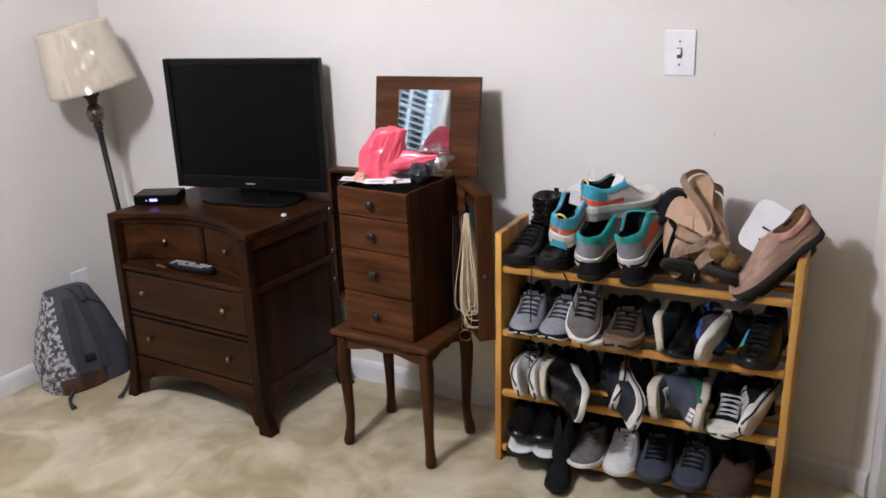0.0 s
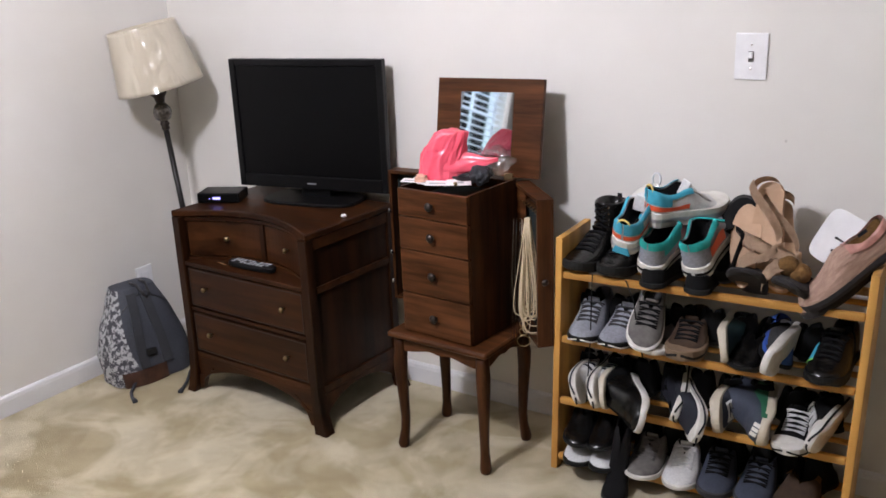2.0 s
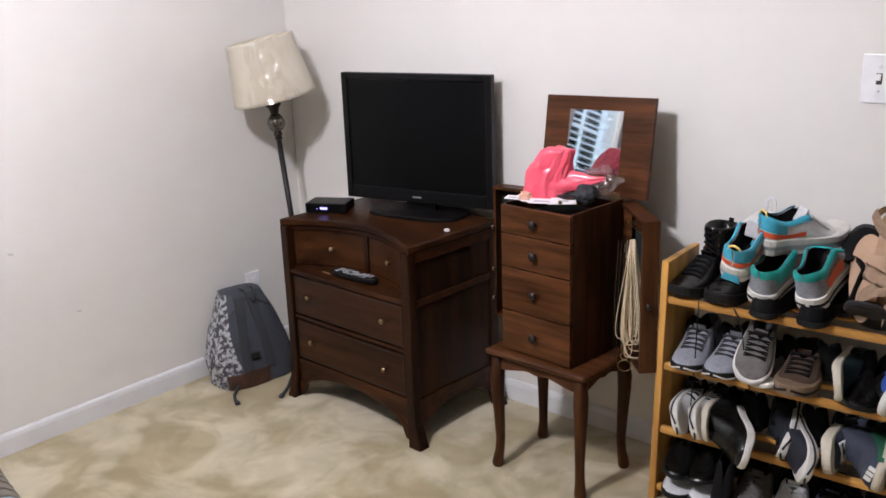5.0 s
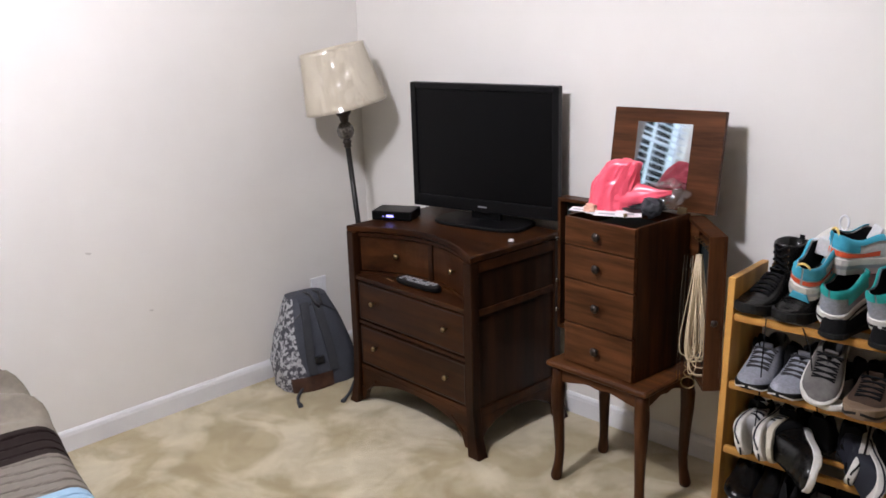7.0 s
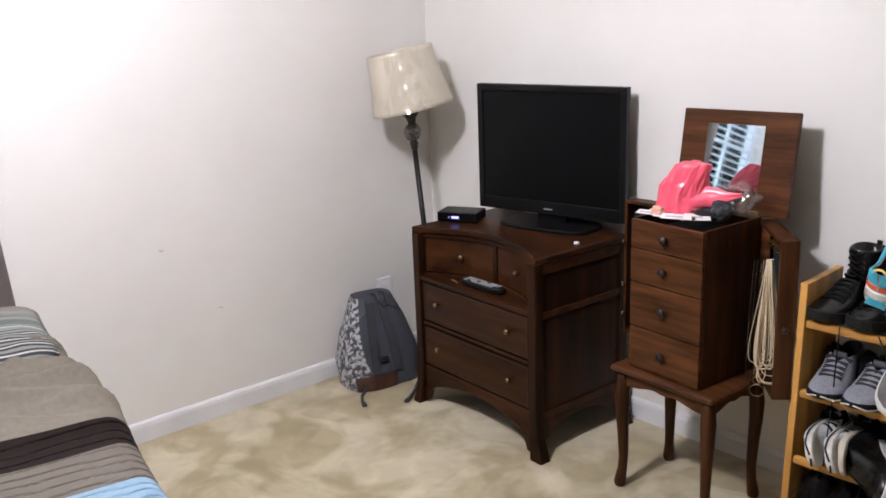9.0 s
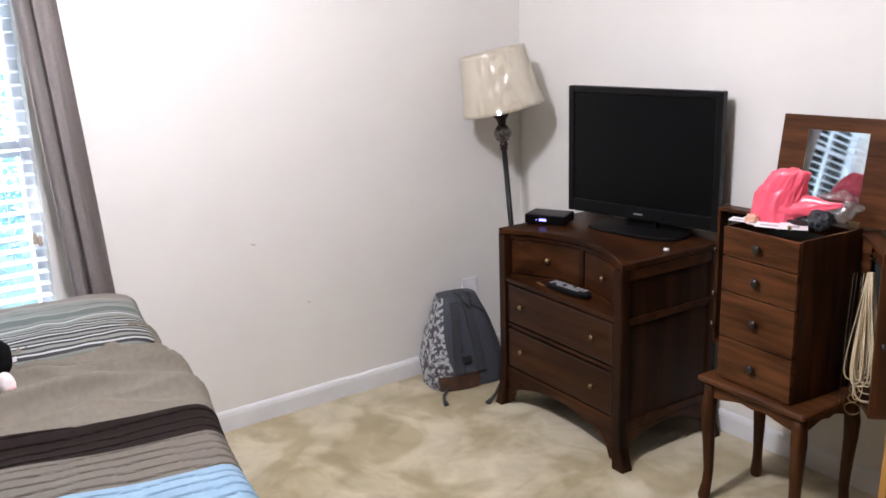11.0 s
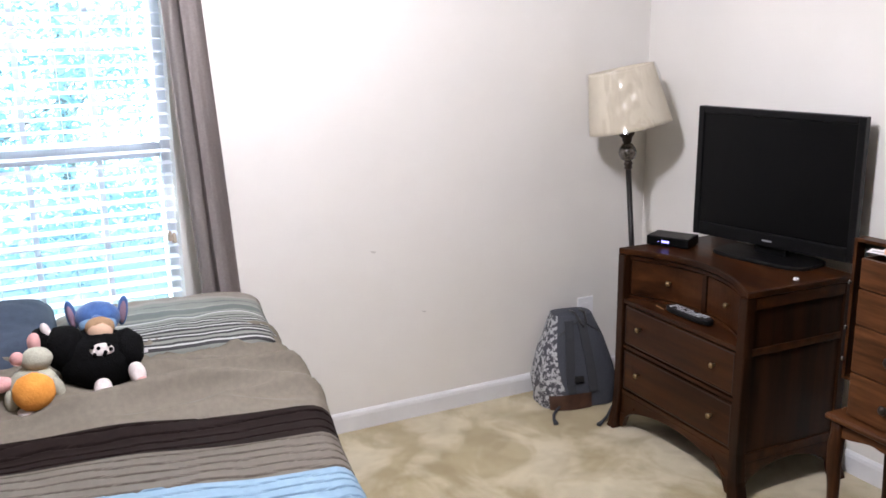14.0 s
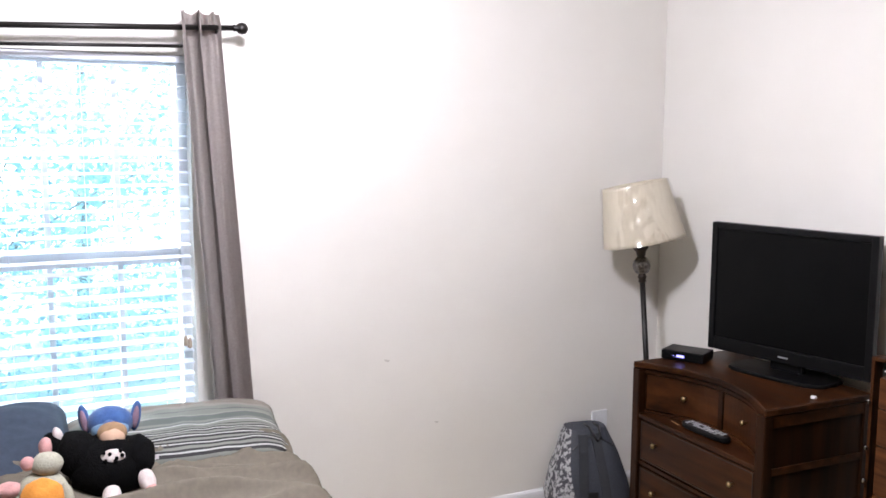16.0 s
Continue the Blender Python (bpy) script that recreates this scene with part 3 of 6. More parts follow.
for sx in (0, 1):
    f = (lambda u: DW - u) if sx else (lambda u: u)
    bk = [(f(0.0365), 0.012), (f(0.050), 0.012), (f(0.066), 0.055), (f(0.115), 0.098), (f(0.115), 0.108), (f(0.058), 0.066), (f(0.0365), 0.064)]
    part("bracket", prism(bk, "y", 0.006, 0.026), M_DRESS, dres)


def knob(parent, m, r=0.0095, material=None, name="knob"):
    part(name, lathe([(0.003, 0), (0.0045, 0.001), (0.0038, 0.008), (r * 0.8, 0.011), (r, 0.016), (r * 0.8, 0.020), (r * 0.2, 0.022)], 14, m), material or M_BRASS, parent, smooth=True)


for z0, z1 in ((0.334, 0.484), (0.160, 0.314)):
    dr = part("drawer", box(0.042, DW - 0.042, 0.010, 0.030, z0 + 0.003, z1 - 0.003, 0.003), M_DRESS, dres)
    bm = bmesh.new()
    a0, a1, b0, b1 = 0.046, DW - 0.046, z0 + 0.007, z1 - 0.007
    for x0, x1, c0, c1 in ((a0, a1, b1 - 0.004, b1), (a0, a1, b0, b0 + 0.004), (a0, a0 + 0.004, b0 + 0.004, b1 - 0.004), (a1 - 0.004, a1, b0 + 0.004, b1 - 0.004)):
        add_box(bm, x0, x1, 0.0085, 0.0105, c0, c1)
    part("bead", bm, M_DARKIN, dr)
    for x in (0.130, DW - 0.132):
        knob(dr, pose(x, 0.011, (z0 + z1) / 2 + 0.004, 90, 0, 0))


def curved(u0, u1, z0, z1, inset, thick, n=14):
    bm = bmesh.new()
    pts = [u0 + (u1 - u0) * i / (n - 1) for i in range(n)]
    rows = [[bm.verts.new((u, sweep(u) + d, z)) for u in pts] for d, z in ((inset, z0), (inset, z1), (inset + thick, z1), (inset + thick, z0))]
    for a, b in zip(rows, rows[1:] + rows[:1]):
        for i in range(n - 1):
            bm.faces.new((a[i], a[i + 1], b[i + 1], b[i]))
    for i in (0, n - 1):
        bm.faces.new([r[i] for r in rows])
    return bm


# curved dark sheet added behind the upper drawers, for dark gaps
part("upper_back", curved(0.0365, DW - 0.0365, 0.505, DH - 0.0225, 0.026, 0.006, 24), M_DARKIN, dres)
part("upper_rail", curved(0.0365, DW - 0.0365, 0.646, 0.659, 0.008, 0.016, 24), M_DRESS, dres)
part("upper_rail", curved(0.0365, DW - 0.0365, 0.505, 0.514, 0.008, 0.016, 24), M_DRESS, dres)
part("divider", curved(DW / 2 - 0.010, DW / 2 + 0.010, 0.5145, 0.6455, 0.006, 0.018, 4), M_DRESS_V_SHADED, dres)
for u0, u1 in ((0.041, DW / 2 - 0.014), (DW / 2 + 0.014, DW - 0.041)):
    dr = part("drawer", curved(u0, u1, 0.518, 0.642, 0.010, 0.014), M_DRESS, dres)
    u = (u0 + u1) / 2
    sl = math.degrees(math.atan((sweep(u + 0.01) - sweep(u - 0.01)) / 0.02))
    knob(dr, pose(u, sweep(u) + 0.011, 0.584, 90, 0, 0) @ pose(0, 0, 0, 0, sl, 0))

# ---- television, box, remote ----
TW, TH = 0.600, 0.455
tv = thing("television", pose(0.513, -0.196, 0.684, 0, 0, 11.0), "black flat-screen television, switched off, on the dresser", "television")
TZ = 0.042
bm = bmesh.new()
bw = 0.024
for x0, x1, z0, z1 in ((0, bw, 0, TH), (TW - bw, TW, 0, TH), (bw, TW - bw, TH - bw, TH), (bw, TW - bw, 0, 0.046)):
    add_box(bm, x0, x1, 0, 0.03, TZ + z0, TZ + z1, 0.004)
part("bezel", bm, M_BLACKPL, tv)
part("screen", box(bw - 0.001, TW - bw + 0.001, 0.006, 0.012, TZ + 0.045, TZ + TH - bw + 0.001), M_SCREEN, tv)
bm = bmesh.new()
lv = []
for y, g in ((0.0305, 0.004), (0.045, 0.014), (0.062, 0.07), (0.070, 0.11)):
    lv.append([bm.verts.new((x, y, z)) for x, z in ((g, TZ + g), (TW - g, TZ + g), (TW - g, TZ + TH - g), (g, TZ + TH - g))])
for p, q in zip(lv, lv[1:]):
    for k in range(4):
        bm.faces.new((p[k], p[(k + 1) % 4], q[(k + 1) % 4], q[k]))
bm.faces.new(lv[0])
bm.faces.new(lv[-1])
part("back_shell", bm, M_BLACKPL, tv)
part("neck", box(TW / 2 - 0.06, TW / 2 + 0.06, 0.022, 0.045, 0.010, TZ + 0.05, 0.006), M_BLACKPL, tv)
bs = arc(28, lambda t: (TW / 2 + 0.185 * math.copysign(abs(math.cos(t * math.tau)) ** 0.55, math.cos(t * math.tau)), 0.012 + 0.098 * math.copysign(abs(math.sin(t * math.tau)) ** 0.55, math.sin(t * math.tau))))[:-1]
part("base", prism(bs, "z", 0.0, 0.013, 0.003), M_BLACKPL, tv)
part("maker_mark", box(TW / 2 - 0.018, TW / 2 + 0.018, -0.0012, 0.0005, TZ + 0.018, TZ + 0.023), M_KEY, tv)

stb = thing("cable_box", pose(0.448, -0.352, 0.684, 0, 0, 27), "small black cable box with a glowing display on the dresser", "cable box")
part("case", box(0, 0.155, 0, 0.105, 0.004, 0.038, 0.004), M_BLACKPL, stb)
for x in (0.015, 0.14):
    for y in (0.015, 0.09):
        part("foot", lathe([(0.005, 0), (0.007, 0.001), (0.006, 0.0045)], 10, pose(x, y, 0)), M_BUCKLE, stb)
part("front_panel", box(0.004, 0.151, -0.0015, 0.001, 0.007, 0.035, 0.001), M_SCREEN, stb)
part("display", box(0.058, 0.086, -0.0025, -0.0012, 0.016, 0.025), M_LED, stb)
part("power_light", box(0.045, 0.048, -0.0025, -0.0012, 0.018, 0.021), M_LED, stb)

rem = thing("remote_control", pose(0.652, -0.432, 0.506, 0, 0, 0), "black remote control with pale buttons on the dresser ledge", "remote control")
part("body", prism(arc(24, lambda t: (0.102 + 0.105 * math.copysign(abs(math.cos(t * math.tau)) ** 0.6, math.cos(t * math.tau)), 0.018 + 0.025 * math.copysign(abs(math.sin(t * math.tau)) ** 0.6, math.sin(t * math.tau))))[:-1], "z", 0, 0.020, 0.004), M_BLACKPL, rem)
for i in range(9):
    for j in range(3):
        if (i * 3 + j) % 7 != 3:
            part("button", box(0.022 + i * 0.0185, 0.034 + i * 0.0185, 0.001 + j * 0.0125, 0.010 + j * 0.0125, 0.0195, 0.0225, 0.001), M_KEY, rem)
pen = part("scuff_mark", box(0, 0.045, 0, 0.006, 0, 0.0006), plain("bare_wood", (0.38, 0.22, 0.10), 0.7), dres, "pale scratch on the ledge")
pen.matrix_local = pose(0.158, 0.050, 0.5045, 0, 0, -8)
cap = tagged(part("small_cap", lathe([(0.009, 0), (0.010, 0.003), (0.008, 0.008), (0.003, 0.009)], 14), M_PAPER, None, "small white cap on the dresser top", True), category="cap")
cap.matrix_world = pose(1.048, -0.262, 0.686)

# ---- floor lamp leaning in the corner ----
axis = Vector((-0.063, -0.050, 1)).normalized()
lm = Matrix.Translation((0.262, -0.203, 0.0)) @ Vector((0, 0, 1)).rotation_difference(axis).to_matrix().to_4x4()
lamp = thing("floor_lamp", lm, "dark metal floor lamp leaning in the corner, shade in plastic", "floor lamp")
part("base", lathe([(0.02, 0.012), (0.11, 0.012), (0.12, 0.018), (0.115, 0.03), (0.06, 0.042), (0.02, 0.06)], 28), M_BLACKMETAL, lamp, smooth=True)
part("pole", lathe([(0.009, 0.05), (0.011, 0.08), (0.0105, 0.5), (0.0105, 0.927)], 14), M_BLACKMETAL, lamp, smooth=True)
part("collar", lathe([(0.0105, 0.922), (0.016, 0.927), (0.013, 0.937), (0.018, 0.944), (0.012, 0.957)], 16), M_BRONZE, lamp, smooth=True)
part("glass_ball", lathe([(0.012, 0.954), (0.025, 0.962), (0.033, 0.977), (0.0345, 0.990), (0.030, 1.006), (0.018, 1.022)], 20), mat("crackle_glass", (0.15, 0.13, 0.11), (0.03, 0.025, 0.02), scale=60, rough=0.15, coat=0.6), lamp, smooth=True)
bm = lathe([(0.014, 1.020), (0.017, 1.030), (0.020, 1.044), (0.031, 1.062), (0.016, 1.060), (0.014, 1.11)], 16)
for v in bm.verts:
    if 1.055 < v.co.z < 1.07:
        a = math.atan2(v.co.y, v.co.x)
        v.co.z += 0.006 * math.cos(8 * a)
part("crown", bm, M_BRONZE, lamp, smooth=True)
part("socket", lathe([(0.014, 1.10), (0.016, 1.11), (0.016, 1.17), (0.01, 1.18)], 14), M_BLACKMETAL, lamp, smooth=True)


def shade(r0, r1, z0, z1, wob=0.0):
    def fn(u, v):
        a = u * math.tau
        r = r0 + (r1 - r0) * v + wob * noise.noise(Vector((math.cos(a) * 7, math.sin(a) * 7, v * 3.6))) + wob * 0.26 * math.sin(v * 20 + 2.5 * math.sin(5 * a))
        return (r * math.cos(a), r * math.sin(a), z0 + (z1 - z0) * v)
    return grid_mesh(129, 17, fn)


bm = shade(0.157, 0.122, 1.085, 1.311)
bmesh.ops.remove_doubles(bm, verts=bm.verts, dist=1e-5)
bmesh.ops.solidify(bm, geom=bm.faces[:], thickness=0.002)
sh = part("shade", bm, M_LINEN, lamp, smooth=True)
bm = shade(0.1625, 0.1275, 1.083, 1.313, 0.006)
bmesh.ops.remove_doubles(bm, verts=bm.verts, dist=1e-5)
bm.normal_update()
bmesh.ops.reverse_faces(bm, faces=[f for f in bm.faces if f.normal.x * f.calc_center_median().x + f.normal.y * f.calc_center_median().y < 0])
w = part("plastic_wrap", bm, M_FILM, lamp, "clear shiny plastic wrap round the shade", True)
w.visible_shadow = False
mid = lm @ Vector((0, 0, 1.09))
skew = Matrix.Translation(Vector((0.008, 0.013, -0.004)) + mid) @ Matrix.Rotation(radians(7), 4, Vector((0.857, -0.515, 0))) @ Matrix.Translation(-mid)
for o in (sh, w):
    o.matrix_local = lm.inverted() @ skew @ lm
for k in range(3):
    a = k * math.tau / 3
    part("spider_arm", tube([(0.012 * math.cos(a), 0.012 * math.sin(a), 1.16), (0.13 * math.cos(a), 0.13 * math.sin(a), 1.20)], 0.002, 6), M_BLACKMETAL, lamp)

# ---- jewellery cabinet on its stand ----
stand = thing("jewelry_stand", pose(1.339, -0.445, 0, 0, 0, -2.1), "brown oak stand with cabriole legs under the jewelry cabinet", "stand")
SW_, SD = 0.361, 0.289
part("top", prism([(0, 0), (SW_, 0), (SW_, SD), (0, SD)], "z", 0.384, 0.402, 0.005), M_OAK, stand)


def apron(length):
    low = arc(25, lambda t: (t * length, 0.338 + 0.022 * (0.5 - 0.5 * math.cos(t * math.tau)) - 0.010 * math.exp(-((t - 0.5) / 0.10) ** 2)))
    return [(0, 0.3835)] + low + [(length, 0.3835)]


LX = (0.030, SW_ - 0.030)
LY = (0.030, SD - 0.030)
for y in LY:
    b = prism([(LX[0] + 0.0125 + u * (LX[1] - LX[0] - 0.025) / 0.28, v) for u, v in apron(0.28)], "y", y - 0.007, y + 0.007)
    part("apron", b, M_OAK, stand)
for x in LX:
    b = prism([(LY[0] + 0.0125 + u * (LY[1] - LY[0] - 0.025) / 0.28, v) for u, v in apron(0.28)], "x", x - 0.007, x + 0.007)
    part("apron", b, M_OAK, stand)
for x, sx in zip(LX, (-1, 1)):
    for y, sy in zip(LY, (-1, 1)):
        prof = ((0.3835, 0.0165, 0.0, 5), (0.345, 0.0170, 0.0, 5), (0.31, 0.0195, 0.003, 3.4), (0.26, 0.0185, 0.003, 2.8), (0.18, 0.0160, 0.0, 2.5), (0.10, 0.0140, -0.002, 2.3), (0.060, 0.0142, 0.0, 2.2), (0.035, 0.0165, 0.003, 2.1), (0.016, 0.0185, 0.005, 2), (0.004, 0.0165, 0.005, 2), (0.0, 0.013, 0.005, 2))
        bm = bmesh.new()
        rings = []
        for z, r, o, e in prof:
            ring = []
            for k in range(16):
                c, s_ = math.cos(k * math.tau / 16), math.sin(k * math.tau / 16)
                d = (abs(c) ** e + abs(s_) ** e) ** (-1 / e)
                ring.append(bm.verts.new((x + sx * o + r * c * d, y + sy * o + r * s_ * d, z)))
            rings.append(ring)
        for p, q in zip(rings, rings[1:]):
            for k in range(16):
                bm.faces.new((p[k], p[(k + 1) % 16], q[(k + 1) % 16], q[k]))
        bm.faces.new(rings[0])
        bm.faces.new(rings[-1])
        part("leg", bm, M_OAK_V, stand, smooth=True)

CAB_BACK = pose(1.383, -0.411, 0.403, 0, 0, -1.0)
cab = thing("jewelry_cabinet", pose(1.387, -0.416, 0.403, 0, 0, -4.0), "brown oak jewelry cabinet, lid up and both side doors open", "cabinet")
CW, CD, CH = 0.251, 0.265, 0.452
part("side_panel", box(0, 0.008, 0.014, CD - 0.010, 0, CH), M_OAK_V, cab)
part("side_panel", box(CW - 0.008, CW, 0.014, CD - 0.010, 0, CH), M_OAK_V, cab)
part("back_panel", box(-0.045, CW + 0.030, CD - 0.009, CD, 0, CH - 0.012, 0.001), M_OAK, cab)
part("inner_shelf", box(0.0085, CW - 0.0085, 0.014, CD - 0.010, CH - 0.05, CH - 0.043), M_VELVET, cab)
part("drawer_case", box(0.0085, CW - 0.0085, 0.016, CD - 0.011, 0.001, CH - 0.051), M_DARKIN, cab)
for z0, z1 in ((0.004, 0.129), (0.133, 0.264), (0.268, 0.365), (0.369, 0.450)):
    d_ = part("drawer", box(0.001, CW - 0.001, 0.0, 0.0135, z0, z1, 0.002), M_OAK, cab)
    knob(d_, pose(CW * 0.5, 0.001, (z0 + z1) / 2, 90, 0, 0), 0.0135, M_BRONZE)


def leaf(parent, m):
    """A shallow tray door: frame, panel, velvet lining and hooks; it reaches from its hinge along +x, its inside towards -y."""
    L, T, H = 0.245, 0.048, 0.440
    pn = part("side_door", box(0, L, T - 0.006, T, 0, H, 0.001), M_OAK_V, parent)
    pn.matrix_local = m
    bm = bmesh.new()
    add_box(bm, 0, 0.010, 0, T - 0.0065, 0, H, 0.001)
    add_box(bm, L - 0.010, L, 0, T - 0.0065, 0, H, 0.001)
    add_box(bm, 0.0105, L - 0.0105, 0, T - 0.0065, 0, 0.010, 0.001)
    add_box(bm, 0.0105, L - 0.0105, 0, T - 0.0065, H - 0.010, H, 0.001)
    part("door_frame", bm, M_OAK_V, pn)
    part("lining", box(0.0105, L - 0.0105, T - 0.009, T - 0.0065, 0.0105, H - 0.0105), M_VELVET, pn)
    part("hook_bar", box(0.03, L - 0.03, T - 0.020, T - 0.0095, H - 0.060, H - 0.048, 0.001), M_OAK_V, pn)
    for i in range(7):
        x = 0.045 + i * 0.026
        part("hook", tube([(x, T - 0.020, H - 0.054), (x, T - 0.032, H - 0.058), (x, T - 0.034, H - 0.050)], 0.0016, 6), M_BRASS, pn)
    return pn


HINGE = cab.matrix_world.inverted() @ CAB_BACK
rdoor = leaf(cab, HINGE @ pose(0.250, 0.249, 0.0, 0, 0, -45))
knob(rdoor, pose(0.246, 0.018, CH * 0.45, 0, 90, 0), 0.010, M_BRONZE)
leaf(cab, HINGE @ pose(-0.195, 0.210, 0.0, 0, 0, 4))
for z in (0.06, 0.16, 0.30):
    part("dangling_bead", lathe([(0.001, 0), (0.006, 0.004), (0.006, 0.012), (0.001, 0.016)], 8, pose(-0.200, CD - 0.075, z)), M_NICKEL, cab)

# lid, leaning back towards the wall, with its mirror
lid = part("lid", box(-0.188, 0.188, -0.008, 0.008, 0, 0.293, 0.003), M_OAK, cab)
lid.matrix_local = HINGE @ pose(0.140, 0.271, CH - 0.009, -10.0, -1.2, -0.6)
part("mirror", box(-0.098, 0.090, -0.0105, -0.0082, 0.062, 0.252, 0.0005), M_MIRROR, lid, "rectangular mirror set in the lid")
part("lid_hinge", box(-0.10, -0.07, -0.011, -0.002, -0.010, 0.012, 0.001), M_BRASS, lid)
part("lid_hinge", box(0.07, 0.10, -0.011, -0.002, -0.010, 0.012, 0.001), M_BRASS, lid)

# jewellery and clutter in the cabinet
neck = thing("necklaces", pose(0, 0, 0), "bunch of cream bead necklaces hanging on the open door", "necklace")
random.seed(4)
for i in range(18):
    off = random.uniform(-0.016, 0.016)
    cx, cy = 1.752 + off * 0.35, -0.296 + off * 0.2 + random.uniform(-0.008, 0.008)
    drop, wd = random.uniform(0.27, 0.365), random.uniform(0.006, 0.020)
    pts = []
    for k in range(22):
        t = k / 21 * 2 - 1
        sd = wd * 1.5 * math.sin(math.pi * t) + off * 0.8 * (1 - abs(t))
        pts.append((cx + sd * 0.87, cy + sd * 0.5, 0.775 - drop * (1 - abs(t) ** 2.8)))
    part("strand", tube(pts, random.choice((0.0016, 0.0022, 0.0026)), 6), M_CORD, neck, smooth=True)
for i in range(6):
    cx, cy = 1.735 + random.uniform(-0.02, 0.01), -0.300 + random.uniform(-0.01, 0.01)
    z0 = random.uniform(0.38, 0.48)
    part("chain", tube([(cx, cy, 0.77), (cx - 0.008, cy, 0.6), (cx - 0.012, cy + 0.004, z0)], 0.0010, 5), M_NICKEL, neck)
for z_, r_ in ((0.395, 0.017), (0.425, 0.011), (0.45, 0.010)):
    part("ring_pendant", tube([(1.738 + r_ * math.cos(a), -0.300 + r_ * 0.5 * math.cos(a), z_ + r_ * math.sin(a)) for a in arc(17, lambda t: t * math.tau)[:-1]], 0.0016, 6, closed=True), M_BRASS, neck, smooth=True)


def crumple(r, seed, rough=0.34, sub=4, squash=1.0):
    bm = bmesh.new()
    g = bmesh.ops.create_icosphere(bm, subdivisions=sub, radius=1.0)
    o = Vector((seed, seed * 2.1, seed * 0.7))
    for v in g["verts"]:
        d = v.co.copy()
        k = 1 + rough * noise.noise(d * 1.6 + o) + rough * 0.55 * (0.5 - 1.6 * abs(noise.noise(d * 2.3 + o * 1.7))) + rough * 0.18 * (0.5 - 1.6 * abs(noise.noise(d * 6 + o)))
        v.co = Vector((d.x * r[0], d.y * r[1], d.z * r[2])) * k
    return bm


def film_bag(u, v):
    a = u * math.tau
    c, d = math.cos(a), math.sin(a)
    r = max(math.cos(v * math.pi / 2), 0) ** 0.42 * (1 - 0.16 * v)
    big = noise.noise(Vector((c * 1.1 + 3, d * 1.1, v * 1.6 + 4)))
    ridge = 0.5 - 1.7 * abs(noise.noise(Vector((c * 2.0 + v, d * 2.0, v * 2.6 + 1))))
    crease = 0.5 - 1.7 * abs(noise.noise(Vector((c * 4.6, d * 4.6 + 2, v * 5.5))))
    fade = 1 - v ** 4
    k = r * (1 + 0.26 * big + 0.12 * ridge + 0.07 * crease)
    z = 0.148 * math.sin(v * math.pi / 2) * (1 + fade * (0.16 * big + 0.06 * ridge))
    return (0.078 * k * c + 0.030 * v - 0.012 * math.sin(v * 5), 0.056 * k * d, z)


bm = grid_mesh(129, 49, film_bag)
bmesh.ops.remove_doubles(bm, verts=bm.verts, dist=1e-5)
pink = tagged(part("pink_bag", bm, M_PINK, None, "crumpled bright pink plastic bag on the open cabinet", True), category="bag")
pink.matrix_world = pose(1.480, -0.300, 0.862, 0, 0, 8)


def film_end(u, v):
    a = u * math.tau
    w = (0.046 * (1 - v) ** 1.5 + 0.006) * (1 + 0.22 * math.sin(3 * a + 4 * v) + 0.25 * noise.noise(Vector((math.cos(a) * 2, math.sin(a) * 2, v * 4))))
    return (0.020 + 0.150 * v, 0.75 * w * math.sin(a), 0.050 + 0.020 * v * v + w * math.cos(a))


part("bag_end", grid_mesh(33, 25, film_end), M_PINK, pink, smooth=True)
clearbag = tagged(part("clear_bag", crumple((0.055, 0.045, 0.040), 8.3, 0.6, 4), M_FILM, None, "crumpled clear plastic bag before the mirror", True), category="bag")
clearbag.matrix_world = pose(1.602, -0.235, 0.912)
for x, y, z_, w_, h_, a, tl in ((1.412, -0.375, 0.868, 0.062, 0.030, 12, 8), (1.520, -0.388, 0.873, 0.085, 0.030, 22, 14), (1.560, -0.350, 0.871, 0.07, 0.05, 35, 8), (1.470, -0.380, 0.8675, 0.055, 0.035, -8, 3)):
    c = tagged(part("earring_card", box(-w_ / 2, w_ / 2, -h_ / 2, h_ / 2, -0.0007, 0.0007), M_PAPER, None, "pale jewelry card in the open cabinet"), category="card", group="cards in the cabinet")
    c.matrix_world = pose(x, y, z_, tl, 0, a)
    part("card_print", box(-w_ * 0.35, w_ * 0.2, -h_ * 0.2, h_ * 0.05, 0.0008, 0.0011), M_KEY, c)
random.seed(9)
for i in range(16):
    s_ = tagged(part("bead", lathe([(0.001, -0.007), (0.005, -0.005), (0.007, 0), (0.005, 0.005), (0.001, 0.007)], 10), random.choice((M_PEACH, M_NICKEL, M_BRASS, M_PAPER, M_BUCKLE)), None, "loose bead in the open cabinet", True), category="bead", group="beads in the cabinet")
    s_.matrix_world = pose(random.uniform(1.40, 1.60), random.uniform(-0.39, -0.30), 0.865 + random.uniform(-0.002, 0.006))
for x, y, z_, r_, m_, sd in ((1.445, -0.372, 0.876, (0.020, 0.016, 0.013), M_PEACH, 2.0), (1.600, -0.30, 0.885, (0.03, 0.03, 0.026), M_BAGD, 6.0), (1.575, -0.27, 0.893, (0.03, 0.02, 0.03), M_LEATHER, 7.7), (1.53, -0.26, 0.873, (0.07, 0.07, 0.020), M_BUCKLE, 1.2)):
    c = tagged(part("pouch", crumple(r_, sd, 0.36, 4), m_, None, "small soft pouch among the jewelry", True), category="pouch", group="pouches in the cabinet")
    c.matrix_world = pose(x, y, z_)

